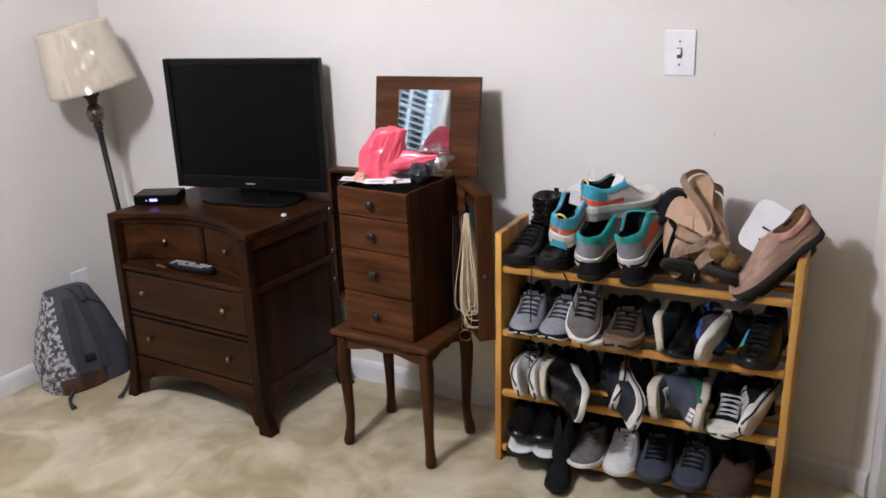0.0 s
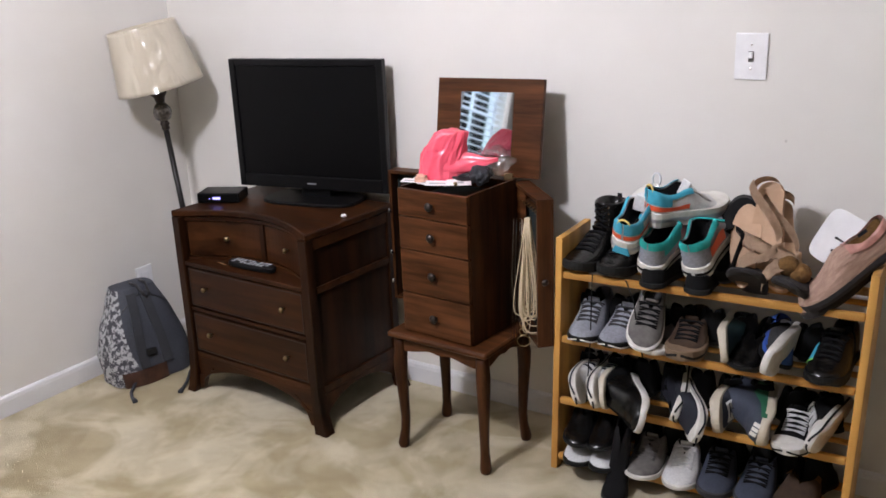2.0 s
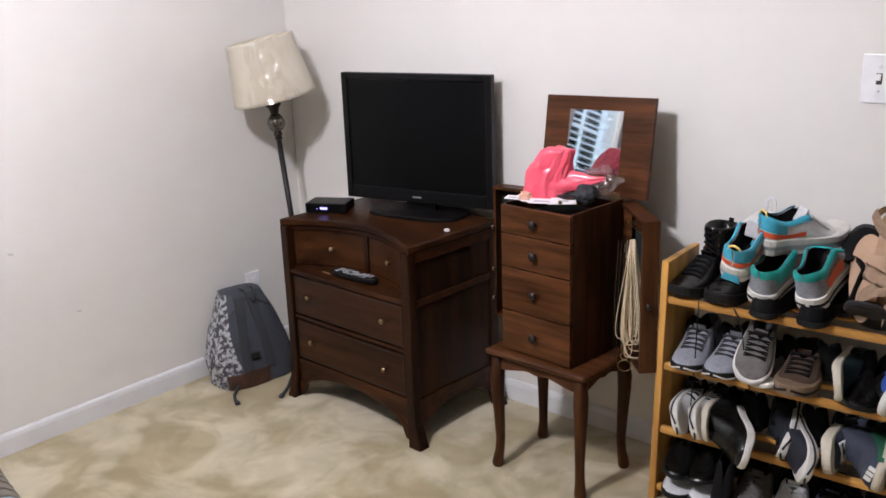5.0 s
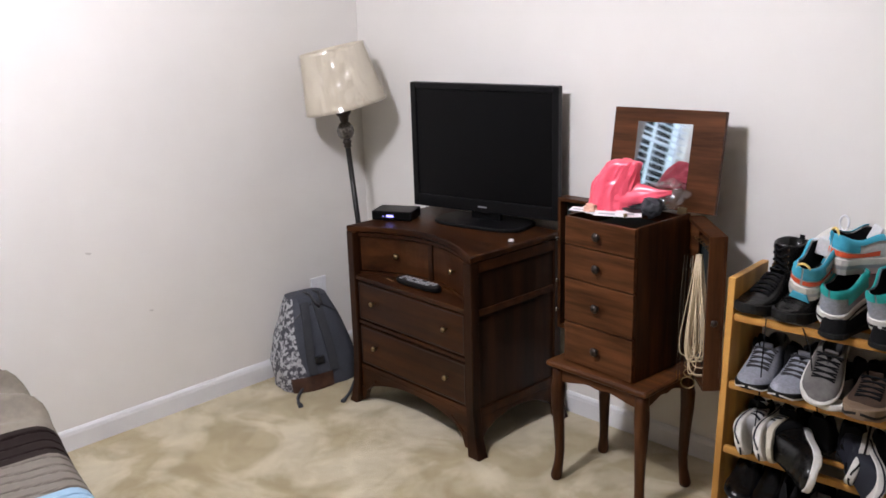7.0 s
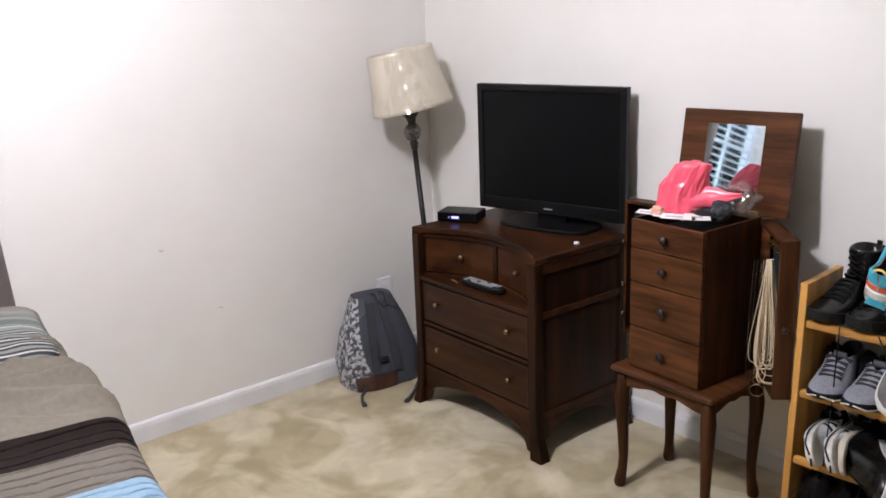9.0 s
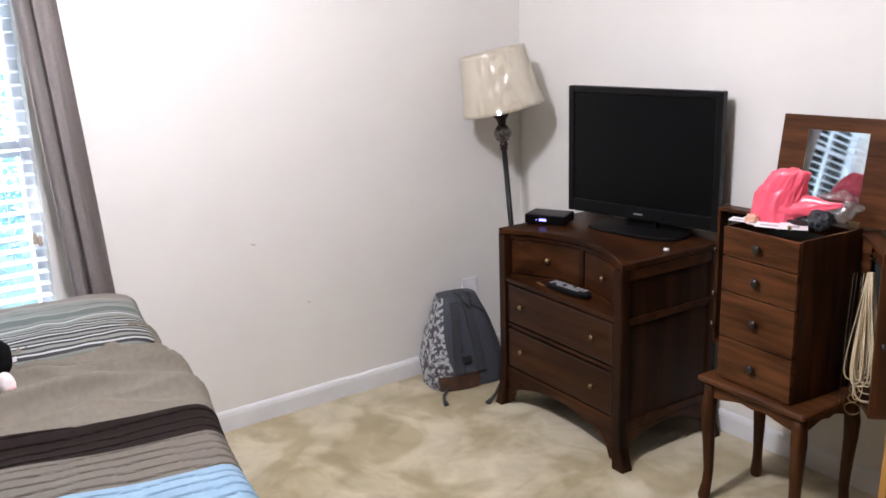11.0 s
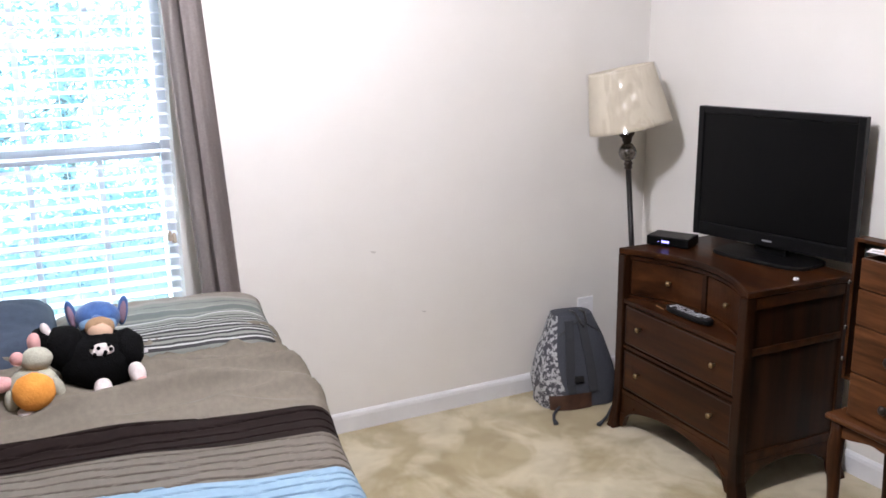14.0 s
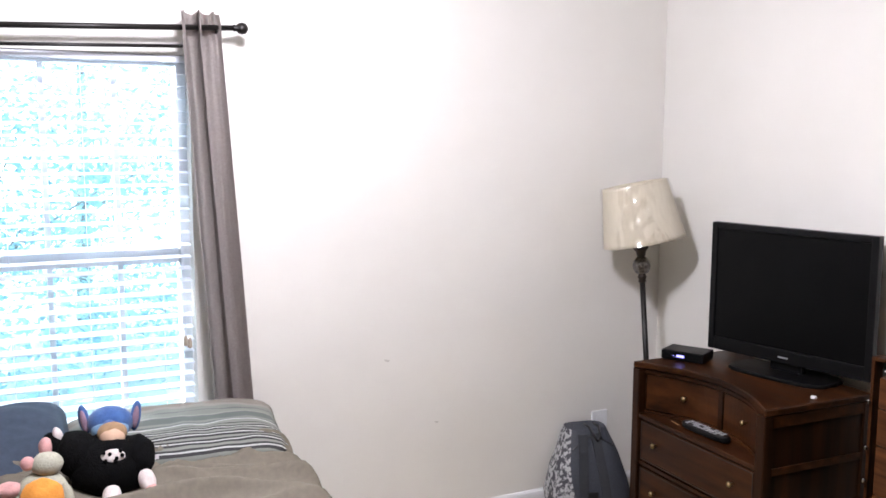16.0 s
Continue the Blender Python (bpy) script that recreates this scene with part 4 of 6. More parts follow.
# ---- backpack ----
bag = thing("backpack", pose(0.152, -0.458, 0.004, 0, 0, 80), "grey canvas backpack with floral sides leaning by the wall", "backpack")


def bag_ring(z, grow=0.0):
    t = max(z, 0) / 0.344
    a = (0.160 - 0.080 * (max(0, t - 0.28) / 0.72) ** 1.15) + grow
    b = (0.106 - 0.040 * t - 0.014 * max(0, t - 0.8) / 0.2) + grow
    bul = 1 + 0.06 * math.sin(math.pi * min(t, 1))
    return a * bul, b * bul, (0.014 + 0.006 * t, 0.055 * t ** 1.15)


def bag_point(th, z, grow=0.0, e=3.4):
    a, b, c = bag_ring(z, grow)
    k = (abs(math.cos(th)) ** e + abs(math.sin(th)) ** e) ** (-1 / e)
    n_ = 0.005 * noise.noise(Vector((math.cos(th) * 2, math.sin(th) * 2, z * 14)))
    return Vector((c[0] + (a + n_) * k * math.cos(th), c[1] + (b + n_) * k * math.sin(th), z))


def bag_patch(t0, t1, z0, z1, nu=30, nv=22, grow=0.0, lean=(0.0, 0.0)):
    """A patch of the bag's skin; lean: how its two edges turn round the bag with the height."""
    def fn(u, v):
        z = z0 + (z1 - z0) * v
        a, b = t0 + lean[0] * (0.17 - z), t1 + lean[1] * (0.17 - z)
        return bag_point(a + (b - a) * u, z, grow)
    return grid_mesh(nu, nv, fn)


part("body", bag_patch(-2.20, 2.20, 0.0, 0.342, lean=(1.7, 0.0)), M_BAG, bag, smooth=True)
part("side_panel", bag_patch(2.20, 4.083, 0.0, 0.342, lean=(0.0, 1.7)), M_FLORAL, bag, "grey and white floral printed side", True)
a_, b_, c_ = bag_ring(0.342)
bm = grid_mesh(24, 6, lambda u, v: (lambda p: Vector((c_[0] + (p.x - c_[0]) * (1 - v), c_[1] + (p.y - c_[1]) * (1 - v), 0.342 + 0.012 * math.sin(v * math.pi / 2))))(bag_point(u * math.tau, 0.342)))
part("top_panel", bm, M_BAG, bag, smooth=True)
part("leather_base", bag_patch(-2.40, -1.40, -0.002, 0.056, 30, 5, 0.004), M_LEATHER, bag, "scuffed brown leather base", True)
for t_ in (-1.86, -1.35):
    pts = [bag_point(t_ - 0.12 * (z / 0.38), z, 0.010) for z in arc(10, lambda t: 0.06 + t * 0.268)]
    bm = bmesh.new()
    rows = [[bm.verts.new(p + Vector((dx, dy, 0))) for dx, dy in ((-0.018, 0), (0.018, 0), (0.018, 0.006), (-0.018, 0.006))] for p in pts]
    for p, q in zip(rows, rows[1:]):
        for k in range(4):
            bm.faces.new((p[k], p[(k + 1) % 4], q[(k + 1) % 4], q[k]))
    bm.faces.new(rows[0])
    bm.faces.new(rows[-1])
    part("shoulder_strap", bm, M_BAGD, bag)
part("carry_handle", tube([(c_[0] - 0.012, c_[1] - 0.012, 0.352), (c_[0] - 0.006, c_[1] - 0.052, 0.352), tuple(bag_point(-1.52, 0.320, 0.012)), tuple(bag_point(-1.42, 0.304, 0.010)), tuple(bag_point(-1.28, 0.318, 0.012)), (c_[0] + 0.034, c_[1] - 0.048, 0.352), (c_[0] + 0.030, c_[1] - 0.012, 0.352)], 0.0055, 8), M_BUCKLE, bag, smooth=True)
part("zip", tube([bag_point(-1.57 + d, z, 0.004) for d, z in arc(14, lambda t: (-0.75 + 1.5 * t, 0.275 + 0.045 * math.sin(math.pi * t)))], 0.0025, 6), M_BUCKLE, bag)
part("buckle", box(-0.03, 0.008, -0.102, -0.090, 0.105, 0.128, 0.003), M_BUCKLE, bag)
inv = bag.matrix_world.inverted()
for pts in (((0.225, -0.545, 0.03), (0.235, -0.575, 0.012), (0.262, -0.612, 0.007), (0.30, -0.638, 0.006), (0.335, -0.652, 0.006)), ((0.36, -0.41, 0.035), (0.385, -0.452, 0.014), (0.405, -0.490, 0.008), (0.420, -0.518, 0.006))):
    part("loose_strap", tube([inv @ Vector(p) for p in pts], [0.006] * (len(pts) - 1) + [0.010], 8), M_BAGD, bag, smooth=True)

# ---- shoe rack ----
RM = pose(1.829, -0.306, 0, 0, 0, 2.9)
RW, RD, RH = 0.823, 0.215, 0.732
RACKED = 0.024  # how far the loose joints let it lean, for each metre of height
rack = thing("shoe_rack", RM, "golden pine four-shelf shoe rack crammed with shoes", "shoe rack")
for x in (0, RW - 0.020):
    part("side_panel", box(x, x + 0.020, 0, RD, 0, RH, 0.003, Matrix(((1, 0, RACKED, 0), (0, 1, 0, 0), (0, 0, 1, 0), (0, 0, 0, 1)))), M_PINE_V, rack)
SHELF = (0.043, 0.230, 0.426, 0.623)
for z_ in SHELF:
    x0, x1 = 0.0205 + RACKED * z_, RW - 0.0205 + RACKED * z_
    part("front_rail", box(x0, x1, 0.004, 0.024, z_ - 0.012, z_ + 0.009, 0.007), M_PINE, rack)
    part("dowel", tube([(x0, 0.110, z_), (x1, 0.110, z_)], 0.008, 10), M_PINE, rack, smooth=True)
    part("back_rail", box(x0, x1, RD - 0.022, RD - 0.004, z_ - 0.012, z_ + 0.009, 0.005), M_PINE, rack)

# ---- shoes ----
S_BLACK = mat("black_leather", (0.006, 0.0055, 0.0055), (0.003, 0.003, 0.003), scale=20, rough=0.24, bump=0.25, spec=0.45)
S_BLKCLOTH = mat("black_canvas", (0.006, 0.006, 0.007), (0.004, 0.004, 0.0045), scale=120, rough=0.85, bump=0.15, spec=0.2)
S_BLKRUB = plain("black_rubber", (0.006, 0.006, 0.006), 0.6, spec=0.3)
S_WHITE = mat("white_rubber", (0.72, 0.70, 0.66), (0.55, 0.53, 0.48), scale=24, rough=0.5)
S_WHITECL = mat("white_mesh", (0.70, 0.70, 0.70), (0.58, 0.58, 0.58), scale=160, rough=0.7, bump=0.2)
S_GREY = mat("grey_mesh", (0.30, 0.31, 0.35), (0.22, 0.23, 0.26), scale=140, rough=0.7, bump=0.25)
S_DKGREY = mat("charcoal_canvas", (0.035, 0.034, 0.036), (0.025, 0.024, 0.026), scale=120, rough=0.8, bump=0.2)
S_TAUPE = mat("grey_suede", (0.16, 0.15, 0.14), (0.11, 0.10, 0.095), scale=40, rough=0.9, bump=0.15)
S_BROWN = mat("brown_suede", (0.070, 0.040, 0.023), (0.042, 0.024, 0.014), scale=40, rough=0.9, bump=0.15)
S_NAVY = mat("navy_canvas", (0.009, 0.011, 0.020), (0.006, 0.007, 0.014), scale=120, rough=0.75, bump=0.15)
S_SLATE = mat("slate_blue_mesh", (0.046, 0.055, 0.082), (0.033, 0.040, 0.060), scale=120, rough=0.75, bump=0.2)
S_TEAL = mat("teal_lining", (0.015, 0.40, 0.37), (0.010, 0.32, 0.30), scale=60, rough=0.7, bump=0.15)
S_CYAN = mat("sky_blue_overlay", (0.06, 0.40, 0.55), (0.04, 0.33, 0.46), scale=40, rough=0.6)
S_ORANGE = plain("orange_red_band", (0.72, 0.10, 0.035), 0.5)
S_YELLOW = plain("yellow_loop", (0.72, 0.52, 0.16), 0.6)
S_SILVER = plain("silver_band", (0.50, 0.50, 0.52), 0.3, 0.6)
S_GREEN = plain("green_overlay", (0.02, 0.14, 0.07), 0.6)
S_BLUE = mat("royal_blue", (0.045, 0.11, 0.42), (0.03, 0.08, 0.32), scale=30, rough=0.45)
S_LIME = plain("lime_edge", (0.25, 0.75, 0.10), 0.5)
S_TAN = mat("tan_leather", (0.50, 0.32, 0.195), (0.42, 0.26, 0.15), scale=20, rough=0.6, bump=0.1)
S_TANCL = mat("tan_cloth", (0.58, 0.42, 0.29), (0.50, 0.35, 0.24), scale=90, rough=0.85, bump=0.2)
S_KNIT = mat("rose_brown_knit", (0.44, 0.29, 0.225), (0.29, 0.18, 0.135), scale=80, rough=0.95, bump=1.0, bump_scale=130, stretch=(1, 0.12, 1))
S_SEQUIN = mat("rose_satin", (0.50, 0.245, 0.20), (0.36, 0.16, 0.13), scale=40, rough=0.35, bump=0.4, bump_scale=50, coat=0.3)
S_FUZZ = mat("brown_fleece", (0.20, 0.105, 0.030), (0.13, 0.065, 0.018), scale=70, rough=1.0, bump=0.8, bump_scale=140)
S_SLIPSOLE = mat("grey_felt_sole", (0.030, 0.027, 0.028), (0.020, 0.018, 0.019), scale=60, rough=0.95, bump=0.2)
S_CREAM = plain("cream_sole", (0.62, 0.56, 0.45), 0.6)
S_DKTEAL = mat("dark_teal_canvas", (0.007, 0.030, 0.031), (0.005, 0.021, 0.022), scale=90, rough=0.7, bump=0.15)
S_TANSOLE = plain("tan_sole", (0.20, 0.135, 0.085), 0.65)


def smooth(a, b, x):
    t = min(max((x - a) / (b - a), 0), 1)
    return t * t * (3 - 2 * t)


class Last:
    """The form of a shoe: s runs from heel 0 to toe 1, the toe towards -y."""

    def __init__(self, L, W, H, th, open_to=0.46, shaft=0.0, point=0.75, low=0.40):
        self.L, self.W, self.H, self.th, self.open_to, self.shaft, self.point, self.low = L, W, H, th, open_to, shaft, point, low

    def w(self, s):
        base = self.W / 2 * (0.76 + 0.24 * smooth(0.15, 0.66, s) - 0.06 * math.sin(math.pi * min(s / 0.7, 1)) ** 2)
        if s < 0.13:
            base *= max(1 - ((0.13 - s) / 0.13) ** 2, 0) ** 0.5
        if s > 0.72:
            base *= max(1 - ((s - 0.72) / 0.28) ** 2, 0) ** (0.5 * 0.75 / self.point)
        return base

    def h(self, s):
        H, th = self.H, self.th
        z = H * (1 - 0.16 * smooth(0.02, 0.22, s) + 0.14 * smooth(0.24, 0.42, s))
        z = z + (H * (self.low + 0.10) - z) * smooth(0.42, 0.76, s)
        z = z + (H * self.low - z) * smooth(0.74, 0.93, s)
        if s > 0.93:
            z -= (z - th) * 0.75 * ((s - 0.93) / 0.07) ** 2
        return max(z + self.shaft * (1 - smooth(0.36, 0.50, s)), th + 0.004)

    def q(self, s):
        return 0.66 * (1 - smooth(self.open_to - 0.03, self.open_to + 0.10, s))

    def outer(self, s, t, off=0.0):
        w, h, q = self.w(s), self.h(s), self.q(s)
        side = 1 if t >= 0 else -1
        t = abs(t)
        x = (w + off) * (1 - (1 - q) * t ** 2.4)
        z = self.th * 0.8 + (h - self.th * 0.8) * math.sin(t * math.pi / 2) ** 0.92 + off * t
        return Vector((side * x, self.L * (0.5 - s) + (off if s < 0.15 else -off if s > 0.85 else 0), z))


def srange(a, b, n):
    return [a + (b - a) * (0.5 - 0.5 * math.cos(math.pi * i / (n - 1))) for i in range(n)]


def shell(f, s0, s1, t0, t1, off, ns=12, nt=7, both=True):
    bm = bmesh.new()
    for sg in ((1, -1) if both else (1,)):
        ss = srange(s0, s1, ns)
        grid_mesh(ns, nt, lambda u, v: f.outer(ss[round(u * (ns - 1))], sg * (t0 + (t1 - t0) * v) + (sg if t0 >= 0 else -sg) * 1e-9, off), bm)
    bmesh.ops.remove_doubles(bm, verts=bm.verts, dist=2e-4)
    return bm


def shoe(name, m, label, upper, sole, L=0.27, W=0.100, H=0.088, th=0.026, cap=None, lace=None, heel=None, stripe=None, lining=None, shaft=0.0,
         band=None, open_to=0.46, low=0.42, lip=0.004, collar=None, category="shoe", tongue=True, side=None, heel_from=0.05, side_at=(0.10, 0.42, 0.30, 0.62)):
    f = Last(L, W, H, th, open_to, shaft, low=low)
    top = thing(name, m, label, category, "shoes on the rack")
    part("upper", shell(f, 0.0, 1.0, 0, 1, 0, 30, 9), upper, top, smooth=True)
    ss = srange(0.02, 0.97, 26)

    def inside(u, v):
        s = ss[round(u * 25)]
        rim = f.outer(s, 1, -0.001)
        dep = (f.h(s) - f.th - 0.004) * smooth(0.04, 0.30, f.q(s))
        a = (v * 2 - 1)
        x = rim.x * a * (1 + 0.25 * (1 - a * a) * smooth(0.1, 0.5, f.q(s)))
        return Vector((x, rim.y, rim.z - 0.001 - dep * (1 - a ** 6)))
    part("lining", grid_mesh(26, 9, inside), lining or S_BLKCLOTH, top, smooth=True)
    bm = bmesh.new()
    rows = []
    for z, g in ((0.0, -0.003), (0.004, lip * 0.6), (f.th * 0.5, lip), (f.th, lip * 0.8), (f.th + 0.002, 0.0)):
        ring = []
        for sg in (1, -1):
            for s in (srange(0.0, 1.0, 20) if sg == 1 else srange(1.0, 0.0, 20)[1:-1]):
                wv = f.w(s)
                kick = 0.012 * smooth(0.78, 1.0, s) * (1 - 0.4 * z / f.th)
                ring.append(bm.verts.new((sg * (wv + g * (1 if wv > 0.004 else 0)), L * (0.5 - s) + (g if s < 0.1 else -g if s > 0.9 else 0), z + kick)))
        rows.append(ring)
    for p, r in zip(rows, rows[1:]):
        for k in range(len(p)):
            bm.faces.new((p[k], p[(k + 1) % len(p)], r[(k + 1) % len(p)], r[k]))
    bm.faces.new(rows[0])
    bm.faces.new(rows[-1])
    part("sole", bm, sole, top, smooth=False)
    if cap:
        part("toe_cap", shell(f, 0.80, 1.0, 0, 1, 0.0022, 12, 8), cap, top, smooth=True)
    if heel:
        part("heel_panel", shell(f, 0.0, 0.22, heel_from, 0.96, 0.0022, 10, 7), heel, top, smooth=True)
    if collar:
        part("collar", shell(f, 0.0, 0.46, 0.60, 1.0, 0.0035, 14, 6), collar, top, smooth=True)
    if side:
        if side_at[0] < 0.01:
            part("side_overlay", shell(f, *side_at, 0.003, 10, 5), side, top, smooth=True)
        else:
            for sg in (1, -1):
                part("side_overlay", shell(f, side_at[0], side_at[1], sg * side_at[2], sg * side_at[3], 0.003, 10, 5, False), side, top, smooth=True)
    if stripe:
        for a in (0.40, 0.47, 0.54):
            for sg in (1, -1):
                part("side_stripe", shell(f, a, a + 0.032, sg * 0.15, sg * 0.80, 0.002, 3, 6, False), stripe, top, smooth=True)
    if band:
        bm = bmesh.new()
        for sg in (1, -1):
            grid_mesh(26, 3, lambda u, v: Vector((sg * (f.w(srange(0, 1, 26)[round(u * 25)]) + lip + 0.0008), L * (0.5 - srange(0, 1, 26)[round(u * 25)]) + (lip * (1 if u < 0.2 else -1 if u > 0.8 else 0)), f.th * (0.45 + 0.22 * v) + 0.012 * smooth(0.78, 1, u))), bm)
        part("sole_line", bm, band, top)
    if lace:
        bm = bmesh.new()
        for i in range(5):
            s = 0.50 + i * 0.052
            for dx in (0.028, -0.028):
                pts = []
                for k in range(7):
                    t = 0.70 + 0.30 * (1 - abs(k / 3 - 1))
                    sg = 1 if k <= 3 else -1
                    p = f.outer(s + dx * (k / 6 - 0.5), sg * t, 0.003)
                    pts.append(p)
                tube(pts, 0.0024, 6, bm)
        part("laces", bm, lace, top, smooth=True)
        if tongue:
            part("tongue", box(-f.w(0.45) * 0.42, f.w(0.45) * 0.42, -0.004, 0.003, -0.02, 0.024, 0.0033, Matrix.Translation((0, L * 0.06, f.h(0.44) - 0.012)) @ pose(0, 0, 0, 22, 0, 0)), upper, top)
    return top


def on(x, y, z, rx=0, ry=0, rz=0):
    """A pose by the rack: x along it, y in from its front, z up from the floor."""
    return RM @ pose(x + RACKED * z, y, z, rx, ry, rz)


def aim(x, y, z, toe, up):
    """A pose by the rack whose toe and upper side point along these directions."""
    t, u = Vector(toe).normalized(), Vector(up)
    u = (u - t * u.dot(t)).normalized()
    r = (-t).cross(u)
    return RM @ Matrix.Translation((x + RACKED * z, y, z)) @ Matrix((r, -t, u)).transposed().to_4x4()


BOOT = dict(L=0.265, W=0.100, H=0.10, th=0.030, shaft=0.0, open_to=0.34, lace=S_BLKCLOTH, category="boot")
T3, T2, T1, T0 = (SHELF[k] + 0.0095 for k in (3, 2, 1, 0))
# top shelf
shoe("lace_up_boot", on(0.076, 0.118, T3, 0, 0, -12), "black leather lace-up ankle boot", S_BLACK, S_BLKRUB, **BOOT)
shoe("lace_up_boot", on(0.170, 0.116, T3, 0, 0, -6), "black leather lace-up ankle boot", S_BLACK, S_BLKRUB, **BOOT)
BRIGHT = dict(L=0.250, W=0.096, H=0.104, th=0.044, heel=S_CYAN, heel_from=0.30, collar=S_CYAN, lace=S_WHITECL, side=S_ORANGE, side_at=(0.0, 0.42, 0.14, 0.27), band=S_SILVER, category="sneaker")
for m_ in (aim(0.212, 0.080, T3 + 0.136, (0.08, 0.9, 0.38), (0.18, -0.38, 0.9)), aim(0.318, 0.130, T3 + 0.156, (0.62, 0.76, 0.02), (0.02, -0.30, 1))):
    rs = shoe("running_shoe", m_, "white running shoe with blue heel and orange band", S_WHITECL, S_WHITE, **BRIGHT)
    part("pull_loop", tube([(0.016 * math.cos(a), 0.122, 0.098 + 0.018 * math.sin(a)) for a in arc(9, lambda t: t * math.pi)], 0.0032, 6), S_YELLOW, rs, "yellow pull loop", True)
    part("sole_patch", prism([(-0.026, 0.004), (0.026, 0.004), (0.018, 0.026), (-0.018, 0.026)], "y", 0.1265, 0.1305, 0.001), S_CYAN, rs, "blue sole patch")
TEAL = dict(L=0.262, W=0.098, H=0.112, th=0.038, heel=S_TEAL, heel_from=0.50, side=S_TEAL, collar=S_TEAL, lining=S_BLKCLOTH, lace=S_TEAL, tongue=False, band=S_BLKRUB, category="sneaker")
shoe("running_shoe", aim(0.288, 0.105, T3 + 0.070, (0.15, 0.92, 0.32), (0.12, -0.32, 0.9)), "grey running shoe with teal collar and white sole", S_GREY, S_WHITE, **TEAL)
shoe("running_shoe", aim(0.402, 0.108, T3 + 0.080, (0.05, 0.92, 0.34), (-0.10, -0.34, 0.9)), "grey running shoe with teal collar and orange side", S_GREY, S_WHITE, **{**TEAL, "side": S_ORANGE, "side_at": (0.16, 0.50, 0.12, 0.40)})
shoe("loafer", on(0.295, 0.085, T3, 0, 0, 175), "black suede loafer under other shoes", S_BLKCLOTH, S_BLKRUB, L=0.25, W=0.09, H=0.055, th=0.016, category="loafer")
shoe("loafer", on(0.400, 0.085, T3, 0, 0, 183), "black suede loafer under other shoes", S_BLKCLOTH, S_BLKRUB, L=0.25, W=0.09, H=0.055, th=0.016, category="loafer")
shoe("trainer", aim(0.452, 0.150, T3 + 0.100, (0.10, 0.62, 0.72), (0.1, -0.72, 0.62)), "black trainer standing against the wall", S_BLKCLOTH, S_DKGREY, L=0.25, W=0.092, H=0.08, th=0.022, category="sneaker")


def mule(m, label):
    """A flat tan sandal: footbed, broad wrapped strap over the toes and a crossed ankle strap."""
    f = Last(0.255, 0.092, 0.05, 0.018)
    top = thing("sandal", m, label, "sandal", "shoes on the rack")
    bm = bmesh.new()
    rows = []
    for z in (0.0, 0.016):
        rows.append([bm.verts.new((sg * f.w(s), 0.255 * (0.5 - s), z + 0.03 * (1 - smooth(0.0, 0.55, s)))) for sg in (1, -1) for s in (srange(0, 1, 18) if sg == 1 else srange(1, 0, 18)[1:-1])])
    for k in range(len(rows[0])):
        bm.faces.new((rows[0][k], rows[0][(k + 1) % len(rows[0])], rows[1][(k + 1) % len(rows[0])], rows[1][k]))
    bm.faces.new(rows[0])
    bm.faces.new(rows[1])
    part("footbed", bm, S_TAN, top)
    for y0, tw in ((-0.050, 0.5), (-0.078, -0.6)):
        bm = grid_mesh(15, 5, lambda u, v: (0.050 * math.cos(math.pi * u) * (1 + 0.02 * math.sin(v * 9)), y0 + tw * 0.12 * (u - 0.5) + (v - 0.5) * 0.040, 0.012 + 0.048 * abs(math.sin(math.pi * u)) ** 0.7 + 0.004 * math.sin(u * 14 + v * 6)))
        bmesh.ops.solidify(bm, geom=bm.faces[:], thickness=0.003)
        part("toe_strap", bm, S_TANCL, top, smooth=True)
    bm = grid_mesh(17, 4, lambda t, w: (0.040 * math.cos(t * math.pi * 0.9) + 0.010 * (w - 0.5), -0.020 + 0.125 * t + 0.022 * (w - 0.5), 0.026 + 0.066 * math.sin(t * math.pi * 0.5) + 0.003 * math.sin(t * 11 + w * 5)))
    bmesh.ops.solidify(bm, geom=bm.faces[:], thickness=0.0028)
    part("ankle_strap", bm, S_TANCL, top, smooth=True)
    bm = grid_mesh(15, 3, lambda u, v: (0.036 * math.cos(math.pi * u), 0.098 + 0.028 * math.sin(math.pi * u), 0.055 + 0.035 * v))
    bmesh.ops.solidify(bm, geom=bm.faces[:], thickness=0.003)
    part("heel_strap", bm, S_TANCL, top, smooth=True)
    return top


mule(aim(0.540, 0.120, T3 + 0.140, (-0.02, -0.52, -0.85), (-0.1, -0.85, 0.5)), "tan wrapped-strap sandal leaning up against the wall")
mule(aim(0.575, 0.120, T3 + 0.100, (0.22, -0.72, -0.66), (0.10, -0.66, 0.72)), "tan wrapped-strap sandal leaning up against the wall")
ins = tagged(part("leather_insole", prism(arc(28, lambda t: (0.040 * math.cos(t * math.tau) * (1 + 0.18 * math.sin(t * math.tau)), 0.115 * math.sin(t * math.tau)))[:-1], "z", -0.002, 0.002, 0.0008), S_TAN, None, "loose tan leather insole leaning among the sandals"), category="insole")
ins.matrix_world = aim(0.494, 0.085, T3 + 0.112, (0.10, -0.55, -0.80), (-0.12, -0.80, 0.55))
shoe("slipper", aim(0.520, 0.046, T3 + 0.018, (0.0, -0.85, 0.50), (0.05, 0.5, 0.85)), "grey felt-soled slipper standing on its heel", S_SLIPSOLE, S_SLIPSOLE, L=0.22, W=0.094, H=0.06, th=0.014, category="slipper")
